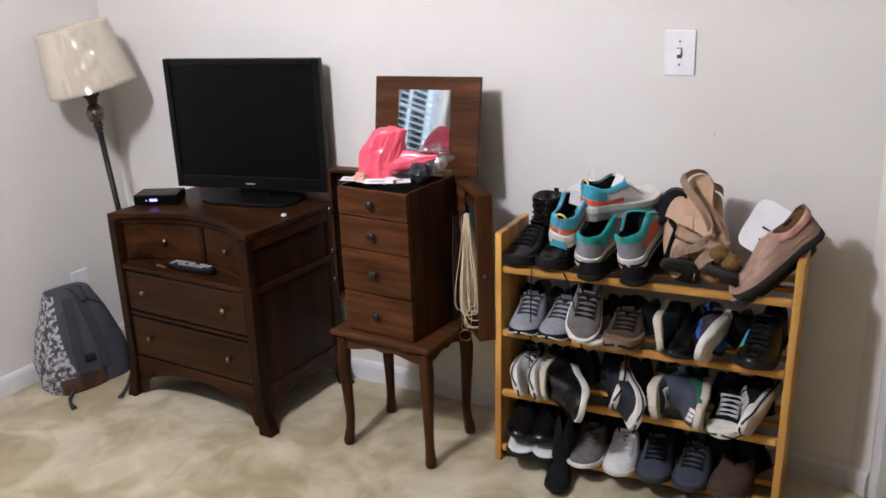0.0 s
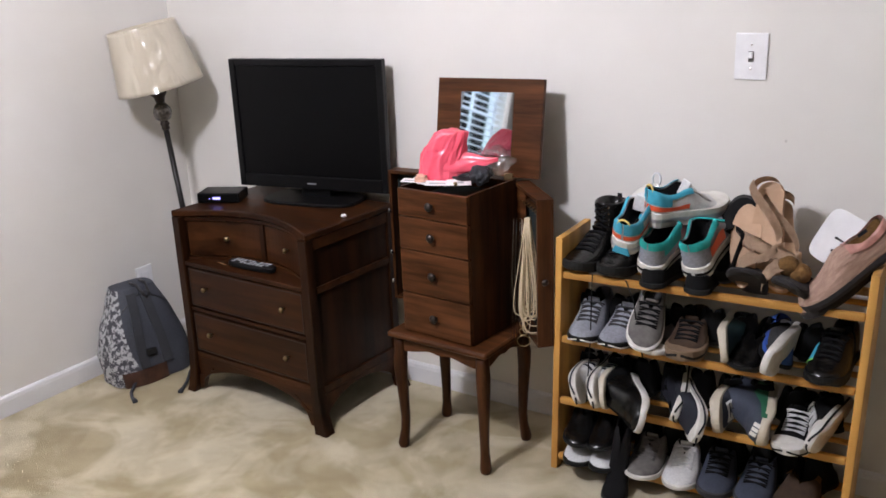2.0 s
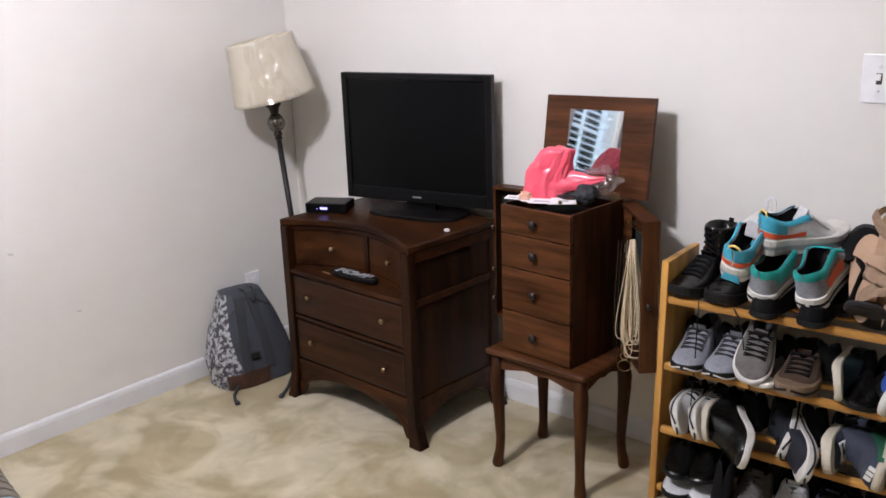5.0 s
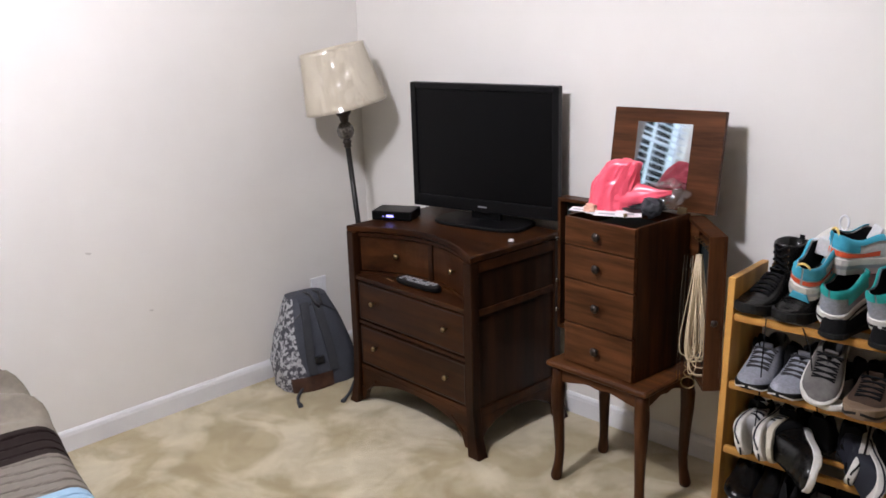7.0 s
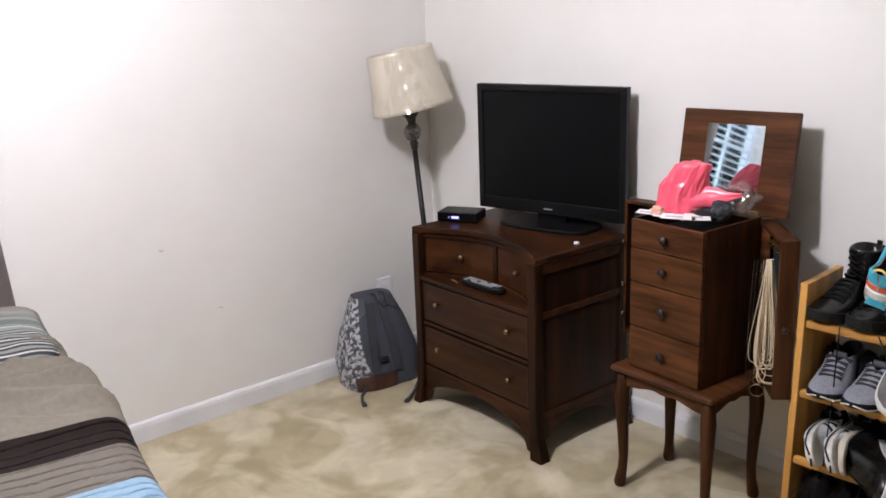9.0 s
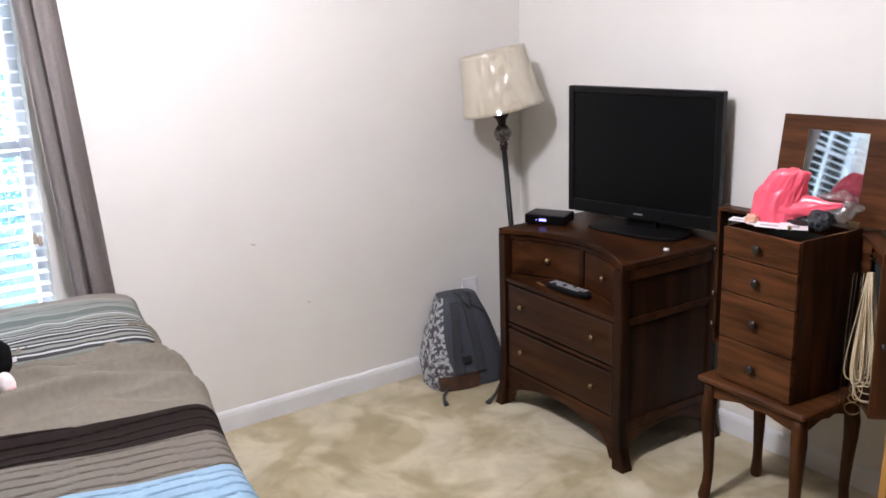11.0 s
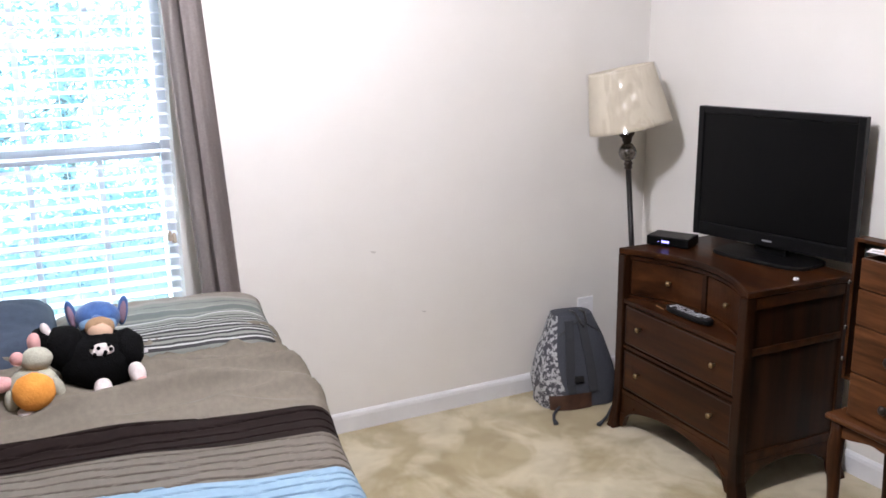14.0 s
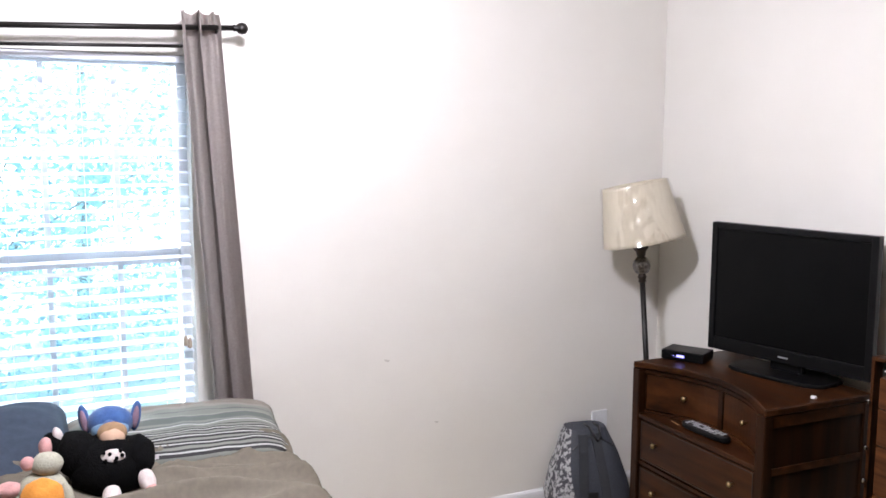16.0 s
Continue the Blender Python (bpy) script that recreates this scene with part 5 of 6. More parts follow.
shoe("slipper", aim(0.628, 0.048, T3 + 0.012, (-0.1, -0.9, 0.42), (0.35, 0.4, 0.85)), "grey felt-soled slipper standing on its heel", S_SLIPSOLE, S_SLIPSOLE, L=0.22, W=0.090, H=0.06, th=0.014, category="slipper")
for dx, dz in ((0.612, 0.108), (0.642, 0.092)):
    bm = bmesh.new()
    blob(bm, (0, 0, 0), (0.026, 0.026, 0.026), rough=0.12, seed=dx * 9)
    o = tagged(part("pom_pom", bm, S_FUZZ, None, "fluffy brown pom-pom on a slipper"), category="pom-pom", group="pom-poms")
    o.matrix_world = on(dx, 0.035, T3 + dz - 0.02)


def knit_boot(m, label):
    f = Last(0.275, 0.100, 0.088, 0.018, 0.30, -0.006)
    top = thing("knit_boot", m, label, "boot", "shoes on the rack")
    part("upper", shell(f, 0.0, 1.0, 0, 1, 0, 30, 12), S_KNIT, top, smooth=True)
    part("cuff", shell(f, 0.0, 0.40, 0.55, 1, 0.004, 14, 6), S_SEQUIN, top, "rose satin cuff", True)
    ss = srange(0.02, 0.97, 26)
    part("lining", grid_mesh(26, 7, lambda u, v: (lambda s: Vector((f.outer(s, 1).x * (v * 2 - 1), f.outer(s, 1).y, f.outer(s, 1).z - 0.002 - 0.05 * smooth(0.05, 0.5, f.q(s)) * (1 - (v * 2 - 1) ** 4))))(ss[round(u * 25)])), S_FUZZ, top, smooth=True)
    bm = bmesh.new()
    rows = [[bm.verts.new((sg * (f.w(s) + g), 0.275 * (0.5 - s), z)) for sg in (1, -1) for s in (srange(0, 1, 18) if sg == 1 else srange(1, 0, 18)[1:-1])] for z, g in ((0, 0), (0.010, 0.003), (0.020, 0.002))]
    for p, r in zip(rows, rows[1:]):
        for k in range(len(p)):
            bm.faces.new((p[k], p[(k + 1) % len(p)], r[(k + 1) % len(p)], r[k]))
    bm.faces.new(rows[0])
    bm.faces.new(rows[-1])
    part("sole", bm, S_SLIPSOLE, top)
    tag_ = part("tag", box(-0.012, 0.012, -0.001, 0.001, -0.004, 0.004), S_NAVY, top)
    tag_.matrix_local = pose(0.044, 0.075, 0.10, 0, 0, 90)
    return top


knit_boot(aim(0.756, 0.060, T3 + 0.070, (-0.66, -0.36, -0.60), (-0.58, -0.30, 0.76)), "rose-brown knitted boot lying across the rack")
knit_boot(aim(0.745, 0.105, T3 + 0.024, (-0.52, -0.62, -0.40), (-0.45, -0.20, 0.80)), "rose-brown knitted boot lying beneath its pair")
card = tagged(part("hanger_card", prism(arc(20, lambda t: (0.055 * math.copysign(abs(math.cos(t * math.tau)) ** 0.4, math.cos(t * math.tau)), 0.07 * math.copysign(abs(math.sin(t * math.tau)) ** 0.4, math.sin(t * math.tau))))[:-1], "y", -0.0015, 0.0015), M_WHITEPL, None, "white plastic shoe hanger card behind the boots"), category="card")
card.matrix_world = on(0.712, 0.128, T3 + 0.142, -14, 24, -10)
part("hook_slot", tube([(-0.012, -0.0025, 0.0), (0.012, -0.0025, 0.0), (0.012, -0.0025, -0.03), (-0.004, -0.0025, -0.032)], 0.0035, 6), M_BUCKLE, card)
loop = tagged(part("tag_loop", tube([(0.011 * math.cos(a), 0.002 * math.sin(2 * a), 0.02 * math.sin(a)) for a in arc(19, lambda t: t * math.tau)[:-1]], 0.0028, 6, closed=True), M_WHITEPL, None, "white plastic tag loop over the sneakers", True), category="tag")
loop.matrix_world = on(0.246, 0.10, T3 + 0.262)


def boot_shaft(boot, y, z0, z1, a, b):
    """An oval leather shaft with a padded rim, open at the top, and a pull strap."""
    prof = ((z0, 0.0), (z0 + 0.4 * (z1 - z0), -0.003), (z1 - 0.006, 0.002), (z1, 0.0), (z1 - 0.001, -0.005), (z1 - 0.06, -0.008))
    bm = grid_mesh(33, 6, lambda u, v: (lambda p: ((a + p[1]) * math.cos(u * math.tau), y + (b + p[1]) * math.sin(u * math.tau), p[0] + 0.002 * math.sin(u * 19)))(prof[round(v * 5)]))
    bmesh.ops.remove_doubles(bm, verts=bm.verts, dist=1e-5)
    part("shaft", bm, S_BLACK, boot, smooth=True)
    for k in range(6):
        z = z0 + 0.012 + k * (z1 - z0 - 0.024) / 5
        part("shaft_lace", tube([(dx, y - b * math.sqrt(1 - (dx / a) ** 2) - 0.004, z + 0.006 * math.sin(dx * 150 + k)) for dx in (-0.020, -0.010, 0.0, 0.010, 0.020)], 0.0028, 6), S_BLKCLOTH, boot, smooth=True)
        for dx in (-0.022, 0.022):
            part("eyelet", lathe([(0.001, 0), (0.0032, 0), (0.0028, 0.002), (0.001, 0.0022)], 8, pose(dx, y - b * math.sqrt(1 - (dx / a) ** 2) - 0.001, z, 90, 0, 0)), M_NICKEL, boot)
    part("insole", lathe([(0.001, z1 - 0.055), (0.03, z1 - 0.055)], 20, pose(0, y, 0)), S_BLKCLOTH, boot)
    part("back_strap", box(-0.007, 0.007, y + b - 0.002, y + b + 0.003, z0, z1 + 0.008, 0.001), S_BLKCLOTH, boot)
    part("ankle_strap", grid_mesh(33, 2, lambda u, v: ((a + 0.003) * math.cos(u * math.tau), y + (b + 0.003) * math.sin(u * math.tau), z0 + 0.030 + 0.014 * v)), S_BLACK, boot, smooth=True)


for b_ in [o for o in bpy.data.objects if o.name.startswith("lace_up_boot")]:
    boot_shaft(b_, 0.072, 0.060, 0.172, 0.040, 0.050)

# second shelf
RUN = dict(L=0.262, W=0.096, H=0.092, th=0.020, lace=S_DKGREY, band=S_WHITE, lining=S_DKGREY, category="sneaker")
shoe("running_shoe", on(0.086, 0.085, T2, 0, 0, 4), "pale grey mesh running shoe with a dark sole", S_GREY, S_BLKRUB, **RUN)
shoe("running_shoe", on(0.188, 0.085, T2, 0, 0, -4), "pale grey mesh running shoe with a dark sole", S_GREY, S_BLKRUB, **RUN)
shoe("canvas_shoe", aim(0.258, 0.054, T2 + 0.075, (0.1, -0.80, -0.45), (0.25, -0.45, 0.8)), "grey canvas shoe with white sole propped on another", S_TAUPE, S_WHITE, L=0.25, W=0.092, H=0.070, th=0.018, lining=S_DKGREY, lace=S_BLKCLOTH)
shoe("canvas_shoe", on(0.290, 0.080, T2, 0, 0, 6), "white-toed shoe under a grey canvas shoe", S_TAUPE, S_WHITE, L=0.25, W=0.086, H=0.055, th=0.02, cap=S_WHITE)
shoe("suede_shoe", on(0.374, 0.075, T2, 0, 0, 2), "brown suede shoe with a layered tan sole", S_BROWN, S_TANSOLE, L=0.25, W=0.100, H=0.085, th=0.034, band=S_BLKRUB, lace=S_BLKCLOTH)
shoe("slip_on", on(0.458, 0.085, T2 + 0.050, 0, 82, 4), "dark teal slip-on standing on its side, cream sole", S_DKTEAL, S_CREAM, L=0.24, W=0.094, H=0.062, th=0.022)
shoe("dress_shoe", on(0.540, 0.090, T2, 0, 8, -8), "black polished leather shoe", S_BLACK, S_BLKRUB, L=0.255, W=0.092, H=0.075, th=0.016)
shoe("sports_sandal", on(0.588, 0.098, T2 + 0.024, 8, 24, 16), "royal blue sports slide among black shoes", S_BLUE, S_BLKRUB, L=0.20, W=0.085, H=0.065, th=0.016, category="sandal")
shoe("slip_on", on(0.634, 0.045, T2 + 0.055, 0, -78, -6), "charcoal slip-on standing on its side, white sole", S_DKGREY, S_WHITE, L=0.25, W=0.096, H=0.064, th=0.024)
tr_ = shoe("trainer", on(0.738, 0.085, T2, 0, 0, -8), "black trainer with a small teal and lime flash", S_BLACK, S_BLKRUB, L=0.255, W=0.096, H=0.110, th=0.026, lace=S_BLKCLOTH, category="sneaker")
part("side_flash", shell(Last(0.255, 0.096, 0.110, 0.026), 0.56, 0.76, -0.22, -0.62, 0.003, 8, 5, False), S_CYAN, tr_, "teal side flash", True)
part("flash_edge", shell(Last(0.255, 0.096, 0.110, 0.026), 0.74, 0.78, -0.18, -0.66, 0.0042, 4, 5, False), S_LIME, tr_, "lime edge", True)

# short black shoes added as filler, so the shelf's back stays dark
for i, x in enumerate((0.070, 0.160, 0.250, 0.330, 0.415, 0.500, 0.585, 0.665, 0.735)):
    shoe("loafer", on(x, 0.150, T2 + 0.005, 0, 0, 172 + 5 * i), "black stub shoe added to darken the back of the shelf", S_BLKCLOTH, S_BLKRUB, L=0.10, W=0.085, H=0.10, th=0.014, category="loafer")
# third shelf
shoe("striped_slip_on", on(0.062, 0.062, T1 + 0.048, 6, 72, 10), "white slip-on with navy stripes on its side", S_WHITECL, S_WHITE, L=0.25, W=0.092, H=0.060, th=0.026, stripe=S_NAVY, band=S_NAVY)
shoe("striped_slip_on", on(0.118, 0.062, T1 + 0.048, 6, 74, 8), "white slip-on with navy stripes on its side", S_WHITECL, S_WHITE, L=0.25, W=0.092, H=0.060, th=0.026, stripe=S_NAVY, band=S_NAVY)
shoe("slip_on", on(0.148, 0.068, T1 + 0.050, 4, 82, 6), "black slip-on on its side, cream sole edge", S_BLKCLOTH, S_CREAM, L=0.25, W=0.094, H=0.064, th=0.020)
shoe("slip_on", on(0.268, 0.004, T1 + 0.036, 6, -76, 22), "black leather slip-on hanging over the rail, white sole", S_BLACK, S_WHITE, L=0.25, W=0.100, H=0.105, th=0.022)
shoe("canvas_sneaker", on(0.420, 0.020, T1 + 0.040, 20, -72, 8), "navy canvas sneaker on its side, white striped sole", S_NAVY, S_WHITE, L=0.25, W=0.092, H=0.07, th=0.026, band=S_NAVY, category="sneaker")
shoe("canvas_sneaker", on(0.372, 0.095, T1 + 0.045, 10, -74, 2), "navy canvas sneaker on its side, white striped sole", S_NAVY, S_WHITE, L=0.25, W=0.092, H=0.07, th=0.026, band=S_BLKRUB, category="sneaker")
shoe("tennis_shoe", on(0.462, 0.075, T1 + 0.050, 4, 82, 4), "slate blue tennis shoe on its side, cream sole", S_SLATE, S_CREAM, L=0.255, W=0.094, H=0.072, th=0.028, lace=S_WHITECL, category="sneaker")
ts = shoe("tennis_shoe", on(0.612, 0.060, T1 + 0.052, 6, -82, 2), "slate blue tennis shoe, green side and cream sole", S_SLATE, S_CREAM, L=0.255, W=0.100, H=0.130, th=0.024, side=S_GREEN, side_at=(0.10, 0.9, 0.0, 0.22), category="sneaker")
turn = ts.matrix_world.to_3x3().inverted()
mark_n = Vector((0.234, -0.892, 0.388)).normalized()
mark_u = turn @ Vector((0.25, 0, 1))
mark_u = (mark_u - mark_n * mark_u.dot(mark_n)).normalized()
mark_m = Matrix((mark_u.cross(mark_n), mark_u, mark_n)).transposed().to_4x4()
for i in range(3):
    part("toe_mark", box(-0.009, 0.009, -0.0048, 0.0048, -0.006, 0.0022, 0.001, Matrix.Translation(Vector((0.010, -0.1218, 0.0418)) + mark_u * (0.013 * (i - 1))) @ mark_m), S_WHITE, ts, "white bar of lettering")
CHUCK = dict(L=0.262, W=0.094, H=0.082, th=0.026, cap=S_WHITE, lace=S_WHITECL, band=S_BLKRUB, category="sneaker")
shoe("canvas_sneaker", on(0.676, 0.062, T1, 0, 0, -4), "black canvas sneaker with white rubber toe cap", S_BLKCLOTH, S_WHITE, **CHUCK)
shoe("canvas_sneaker", on(0.764, 0.070, T1 + 0.048, 0, -72, -10), "black canvas sneaker tipped on its side, white sole", S_BLKCLOTH, S_WHITE, **CHUCK)

# more black filler shoes, hiding the pale wall behind this shelf
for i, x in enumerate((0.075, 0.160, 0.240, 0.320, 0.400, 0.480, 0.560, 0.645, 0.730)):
    shoe("loafer", on(x, 0.150, T1 + 0.005, 0, 0, 172 + 5 * i), "black stub shoe added to darken the back of the shelf", S_BLKCLOTH, S_BLKRUB, L=0.10, W=0.085, H=0.11, th=0.014, category="loafer")
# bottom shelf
# added row of black stubs that darkens the gaps at the back
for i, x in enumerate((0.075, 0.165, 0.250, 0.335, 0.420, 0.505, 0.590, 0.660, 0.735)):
    shoe("loafer", on(x, 0.155, T0 + 0.005, 0, 0, 188 - 3 * i), "black stub shoe added to darken the back of the shelf", S_BLKCLOTH, S_BLKRUB, L=0.10, W=0.080, H=0.11, th=0.014, category="loafer")
shoe("running_shoe", on(0.085, 0.060, T0, 0, 0, 8), "grey and white running shoe under black heels", S_WHITECL, S_BLKRUB, L=0.26, W=0.092, H=0.070, th=0.018, category="sneaker")
shoe("running_shoe", on(0.168, 0.062, T0, 0, 0, 4), "grey and white running shoe under black heels", S_WHITECL, S_BLKRUB, L=0.26, W=0.092, H=0.070, th=0.018, category="sneaker")
shoe("dress_shoe", on(0.075, 0.062, T0 + 0.066, 4, 6, 10), "glossy black leather shoe on top of another", S_BLACK, S_BLKRUB, L=0.24, W=0.086, H=0.072, th=0.014)
shoe("dress_shoe", on(0.155, 0.068, T0 + 0.066, 4, -4, 2), "glossy black leather shoe on top of another", S_BLACK, S_BLKRUB, L=0.24, W=0.086, H=0.072, th=0.014)
shoe("tall_boot", on(0.222, -0.040, 0.012, 4, 4, 12), "black suede boot hanging down to the carpet", S_BLKCLOTH, S_BLKRUB, L=0.18, W=0.068, H=0.070, th=0.014, shaft=0.125, open_to=0.34, category="boot")
shoe("trainer", on(0.285, 0.075, T0, 0, 0, -2), "worn grey leather trainer with pale sole", S_TAUPE, S_WHITE, L=0.26, W=0.098, H=0.085, th=0.018, lace=S_TAUPE, category="sneaker")
shoe("trainer", on(0.386, 0.072, T0, 0, 0, 4), "off-white leather trainer with dark side patch", S_WHITECL, S_WHITE, L=0.26, W=0.094, H=0.085, th=0.02, side=S_BLKCLOTH, lace=S_WHITECL, category="sneaker")
BLUES = dict(L=0.262, W=0.098, H=0.088, th=0.022, lace=S_BLKCLOTH, category="sneaker")
shoe("running_shoe", on(0.484, 0.075, T0, 0, 0, 3), "slate blue knitted running shoe", S_SLATE, S_DKGREY, **BLUES)
shoe("running_shoe", on(0.592, 0.072, T0, 0, 0, -2), "slate blue knitted running shoe", S_SLATE, S_DKGREY, **BLUES)
shoe("moccasin", on(0.700, 0.070, T0, 0, 0, -8), "brown fleece-lined moccasin slipper", S_BROWN, S_BROWN, L=0.25, W=0.108, H=0.066, th=0.016, low=0.62, lining=S_FUZZ, collar=S_FUZZ, category="slipper")
for pts in (((0.128, -0.004, 0.64), (0.127, -0.006, 0.56), (0.125, -0.006, 0.44), (0.121, -0.010, 0.34), (0.118, -0.012, 0.25)), ((0.222, 0.0, 0.635), (0.248, -0.006, 0.58), (0.262, -0.004, 0.48), (0.278, -0.006, 0.42))):
    sl = tagged(part("loose_lace", tube(pts, 0.0018, 6), S_BLKCLOTH, None, "black bootlace hanging over the shelves", True), category="shoelace", group="loose laces")
    sl.matrix_world = RM

# ---- bed ----
BM = pose(0.05, -1.665, 0, 0, 0, -7.0)
BW_, BL_, BZ = 1.42, 1.98, 0.552


def quilt(u, v):
    """Height and place of the cover; u down the bed, v across from its near-window edge, negative over the side."""
    R = 0.055
    if v >= R:
        y, z = -v, BZ
    elif v > R - R * math.pi / 2:
        a = (R - v) / R
        y, z = -R + R * math.sin(a), BZ - R + R * math.cos(a)
    else:
        d = R - R * math.pi / 2 - v
        y, z = 0.018 * math.sin(u * 9) * min(d * 4, 1) + 0.03 * d, BZ - R - d
    p = Vector((u * 3.2, v * 2.2, 0.3))
    fall = smooth(-0.1, 0.1, v)
    z += fall * (0.014 * noise.noise(p) + 0.010 * noise.noise(Vector((u * 9, v * 3.5, 2.0))))
    if u < 0.892:
        k = smooth(0.890, 0.80, u) * fall
        bend = 0.5 * noise.noise(Vector((v * 2.0, u * 1.5, 0)))
        z += k * 0.050 * max(0, 1 - 3.6 * abs(noise.noise(Vector((u * 5.0 + bend, v * 1.5 - u * 1.5, 5.0))))) ** 1.5
        z += k * 0.022 * max(0, 1 - 3.8 * abs(noise.noise(Vector((u * 13 + bend * 2, v * 3.0 + u * 3, 8.0))))) ** 1.6
    else:
        t = (u + 0.026 * noise.noise(Vector((u * 2.0, v * 3.2, 9))) + 0.010 * noise.noise(Vector((u * 5.0, v * 11, 4))) + 0.005 * noise.noise(Vector((u * 16, v * 24, 6))) - 0.892) % 0.035 / 0.035
        wave = 0.8 + 0.5 * noise.noise(Vector((u * 20, v * 4, 7)))
        z += smooth(-0.3, 0.0, v) * (0.0022 * t * wave - 0.024 * math.exp(-((t - 0.07) / 0.034) ** 2) * wave)
    z += 0.018 * smooth(0.955, 0.885, u) * smooth(0.78, 0.885, u) * fall
    y += 0.032 * math.exp(-((u - 0.72) / 0.30) ** 2) * smooth(0.30, 0.0, v)
    return (u + 0.03 - 0.07 * max(v, 0), y, max(z, 0.06))


def quilt_part(name, u0, u1, material, nu, label):
    wob = lambda v: 0.006 * math.sin(v * 9) + 0.004 * math.sin(v * 23)
    bm = grid_mesh(nu, 100, lambda a, b: quilt(u0 + (u1 - u0) * a + wob(b), -0.42 + b * (BW_ + 0.42)))
    return part(name, bm, material, bed_cover, label, True)


bed_cover = thing("comforter", BM, "taupe comforter with pleated dark brown and light blue bands", "comforter")
quilt_part("plain_panel", 0.16, 0.892, M_SHEET, 150, "creased taupe top panel")
quilt_part("dark_band", 0.892, 1.022, M_DKBAND, 150, "dark brown pleated band")
quilt_part("pleated_band", 1.022, 1.192, M_PLEAT, 190, "taupe pleated band")
quilt_part("blue_band", 1.192, 1.56, M_BLUE, 400, "light blue pleated band")
quilt_part("end_panel", 1.56, 1.96, M_PLEAT, 60, "taupe pleated foot panel")
bed = thing("bed", BM, "upholstered bed base and mattress under a comforter", "bed")
part("mattress", prism([(0.17, -0.04), (1.93, -0.04), (1.93, -BW_ + 0.02), (0.17, -BW_ + 0.02)], "z", 0.28, 0.525, 0.02), M_PAPER, bed)
part("base", box(0.18, 1.92, -BW_ + 0.03, -0.05, 0.08, 0.278, 0.01), M_BAGD, bed)
for x in (0.25, 1.85):
    for y in (-0.12, -BW_ + 0.1):
        part("foot", lathe([(0.02, 0), (0.025, 0.01), (0.03, 0.08)], 12, pose(x, y, 0)), M_BLACKMETAL, bed)


def pillow(name, m, a, b, h, material, label, seed):
    bm = bmesh.new()
    g = bmesh.ops.create_grid(bm, x_segments=44, y_segments=30, size=1)

    def lift(x, y, sg):
        e = max(0, (1 - abs(x) ** 3.2)) ** 0.5 * max(0, (1 - abs(y) ** 3.2)) ** 0.5
        return sg * h / 2 * e * (1 + 0.18 * noise.noise(Vector((x * 2 + seed, y * 2, sg)))) + 0.006 * noise.noise(Vector((x * 6, y * 6 + seed, sg))) * e
    low = bmesh.ops.duplicate(bm, geom=bm.verts[:] + bm.edges[:] + bm.faces[:])
    lv = {x for x in low["geom"] if isinstance(x, bmesh.types.BMVert)}
    for v in bm.verts:
        x, y = v.co.x, v.co.y
        v.co = Vector((x * a / 2 * (1 - 0.04 * (1 - y * y)) * (1 - 0.10 * y ** 6), y * b / 2 * (1 - 0.05 * (1 - x * x)) * (1 - 0.07 * x ** 6), lift(x, y, -1 if v in lv else 1)))
    bmesh.ops.remove_doubles(bm, verts=bm.verts, dist=1e-4)
    o = part(name, bm, material, None, label, True)
    o.matrix_world = m
    return tagged(o, category="pillow", group="pillows on the bed")


K, Wt, G1, G2, BG = (0.02, 0.02, 0.02), (0.44, 0.44, 0.42), (0.195, 0.205, 0.18), (0.11, 0.125, 0.115), (0.21, 0.185, 0.155)
M_STRIPE = stripe_mat("striped_sham", 0, [(-0.20, BG), (-0.085, (0.25, 0.24, 0.21)), (-0.070, G1), (-0.050, G2), (-0.044, G1), (-0.020, (0.26, 0.26, 0.235)), (-0.012, G2), (0.018, G1), (0.030, G2), (0.036, Wt), (0.042, G1), (0.054, K), (0.058, G1), (0.066, K), (0.071, Wt), (0.076, K), (0.081, G1), (0.091, K), (0.096, Wt), (0.101, K), (0.107, G1), (0.115, K), (0.120, Wt), (0.125, K), (0.131, G1), (0.139, K), (0.145, Wt), (0.150, K), (0.157, G1)])
pillow("striped_pillow", pose(0.262, -2.026, 0.582, 0, 11, -4), 0.345, 0.645, 0.125, M_STRIPE, "taupe pillow with black, white and green stripes", 1.0)
pillow("blue_pillow", pose(0.240, -2.615, 0.598, 3, 16, 4), 0.39, 0.64, 0.16, M_BLUEGREY, "blue-grey cotton pillow behind the stuffed toys", 4.0)

# ---- stuffed toys ----
P_BLACK = mat("black_plush", (0.004, 0.004, 0.0045), (0.002, 0.002, 0.002), scale=60, rough=1.0, bump=0.8, bump_scale=220, spec=0.1)
P_WHITE = mat("white_plush", (0.70, 0.64, 0.62), (0.58, 0.50, 0.48), scale=60, rough=1.0, bump=0.5, bump_scale=220)
P_PINK = mat("pink_plush", (0.66, 0.36, 0.34), (0.55, 0.29, 0.28), scale=60, rough=1.0, bump=0.5, bump_scale=220)
P_BLUE = mat("blue_plush", (0.055, 0.13, 0.33), (0.035, 0.09, 0.25), scale=50, rough=1.0, bump=0.5, bump_scale=220, sheen=0.3)
P_BLUEL = mat("pale_blue_plush", (0.22, 0.36, 0.55), (0.17, 0.30, 0.48), scale=50, rough=1.0, bump=0.5, bump_scale=220)
P_MAUVE = mat("mauve_plush", (0.30, 0.20, 0.27), (0.24, 0.15, 0.21), scale=50, rough=1.0, bump=0.5, bump_scale=220)
P_SKIN = mat("beige_cloth", (0.62, 0.42, 0.30), (0.55, 0.36, 0.25), scale=40, rough=0.8)
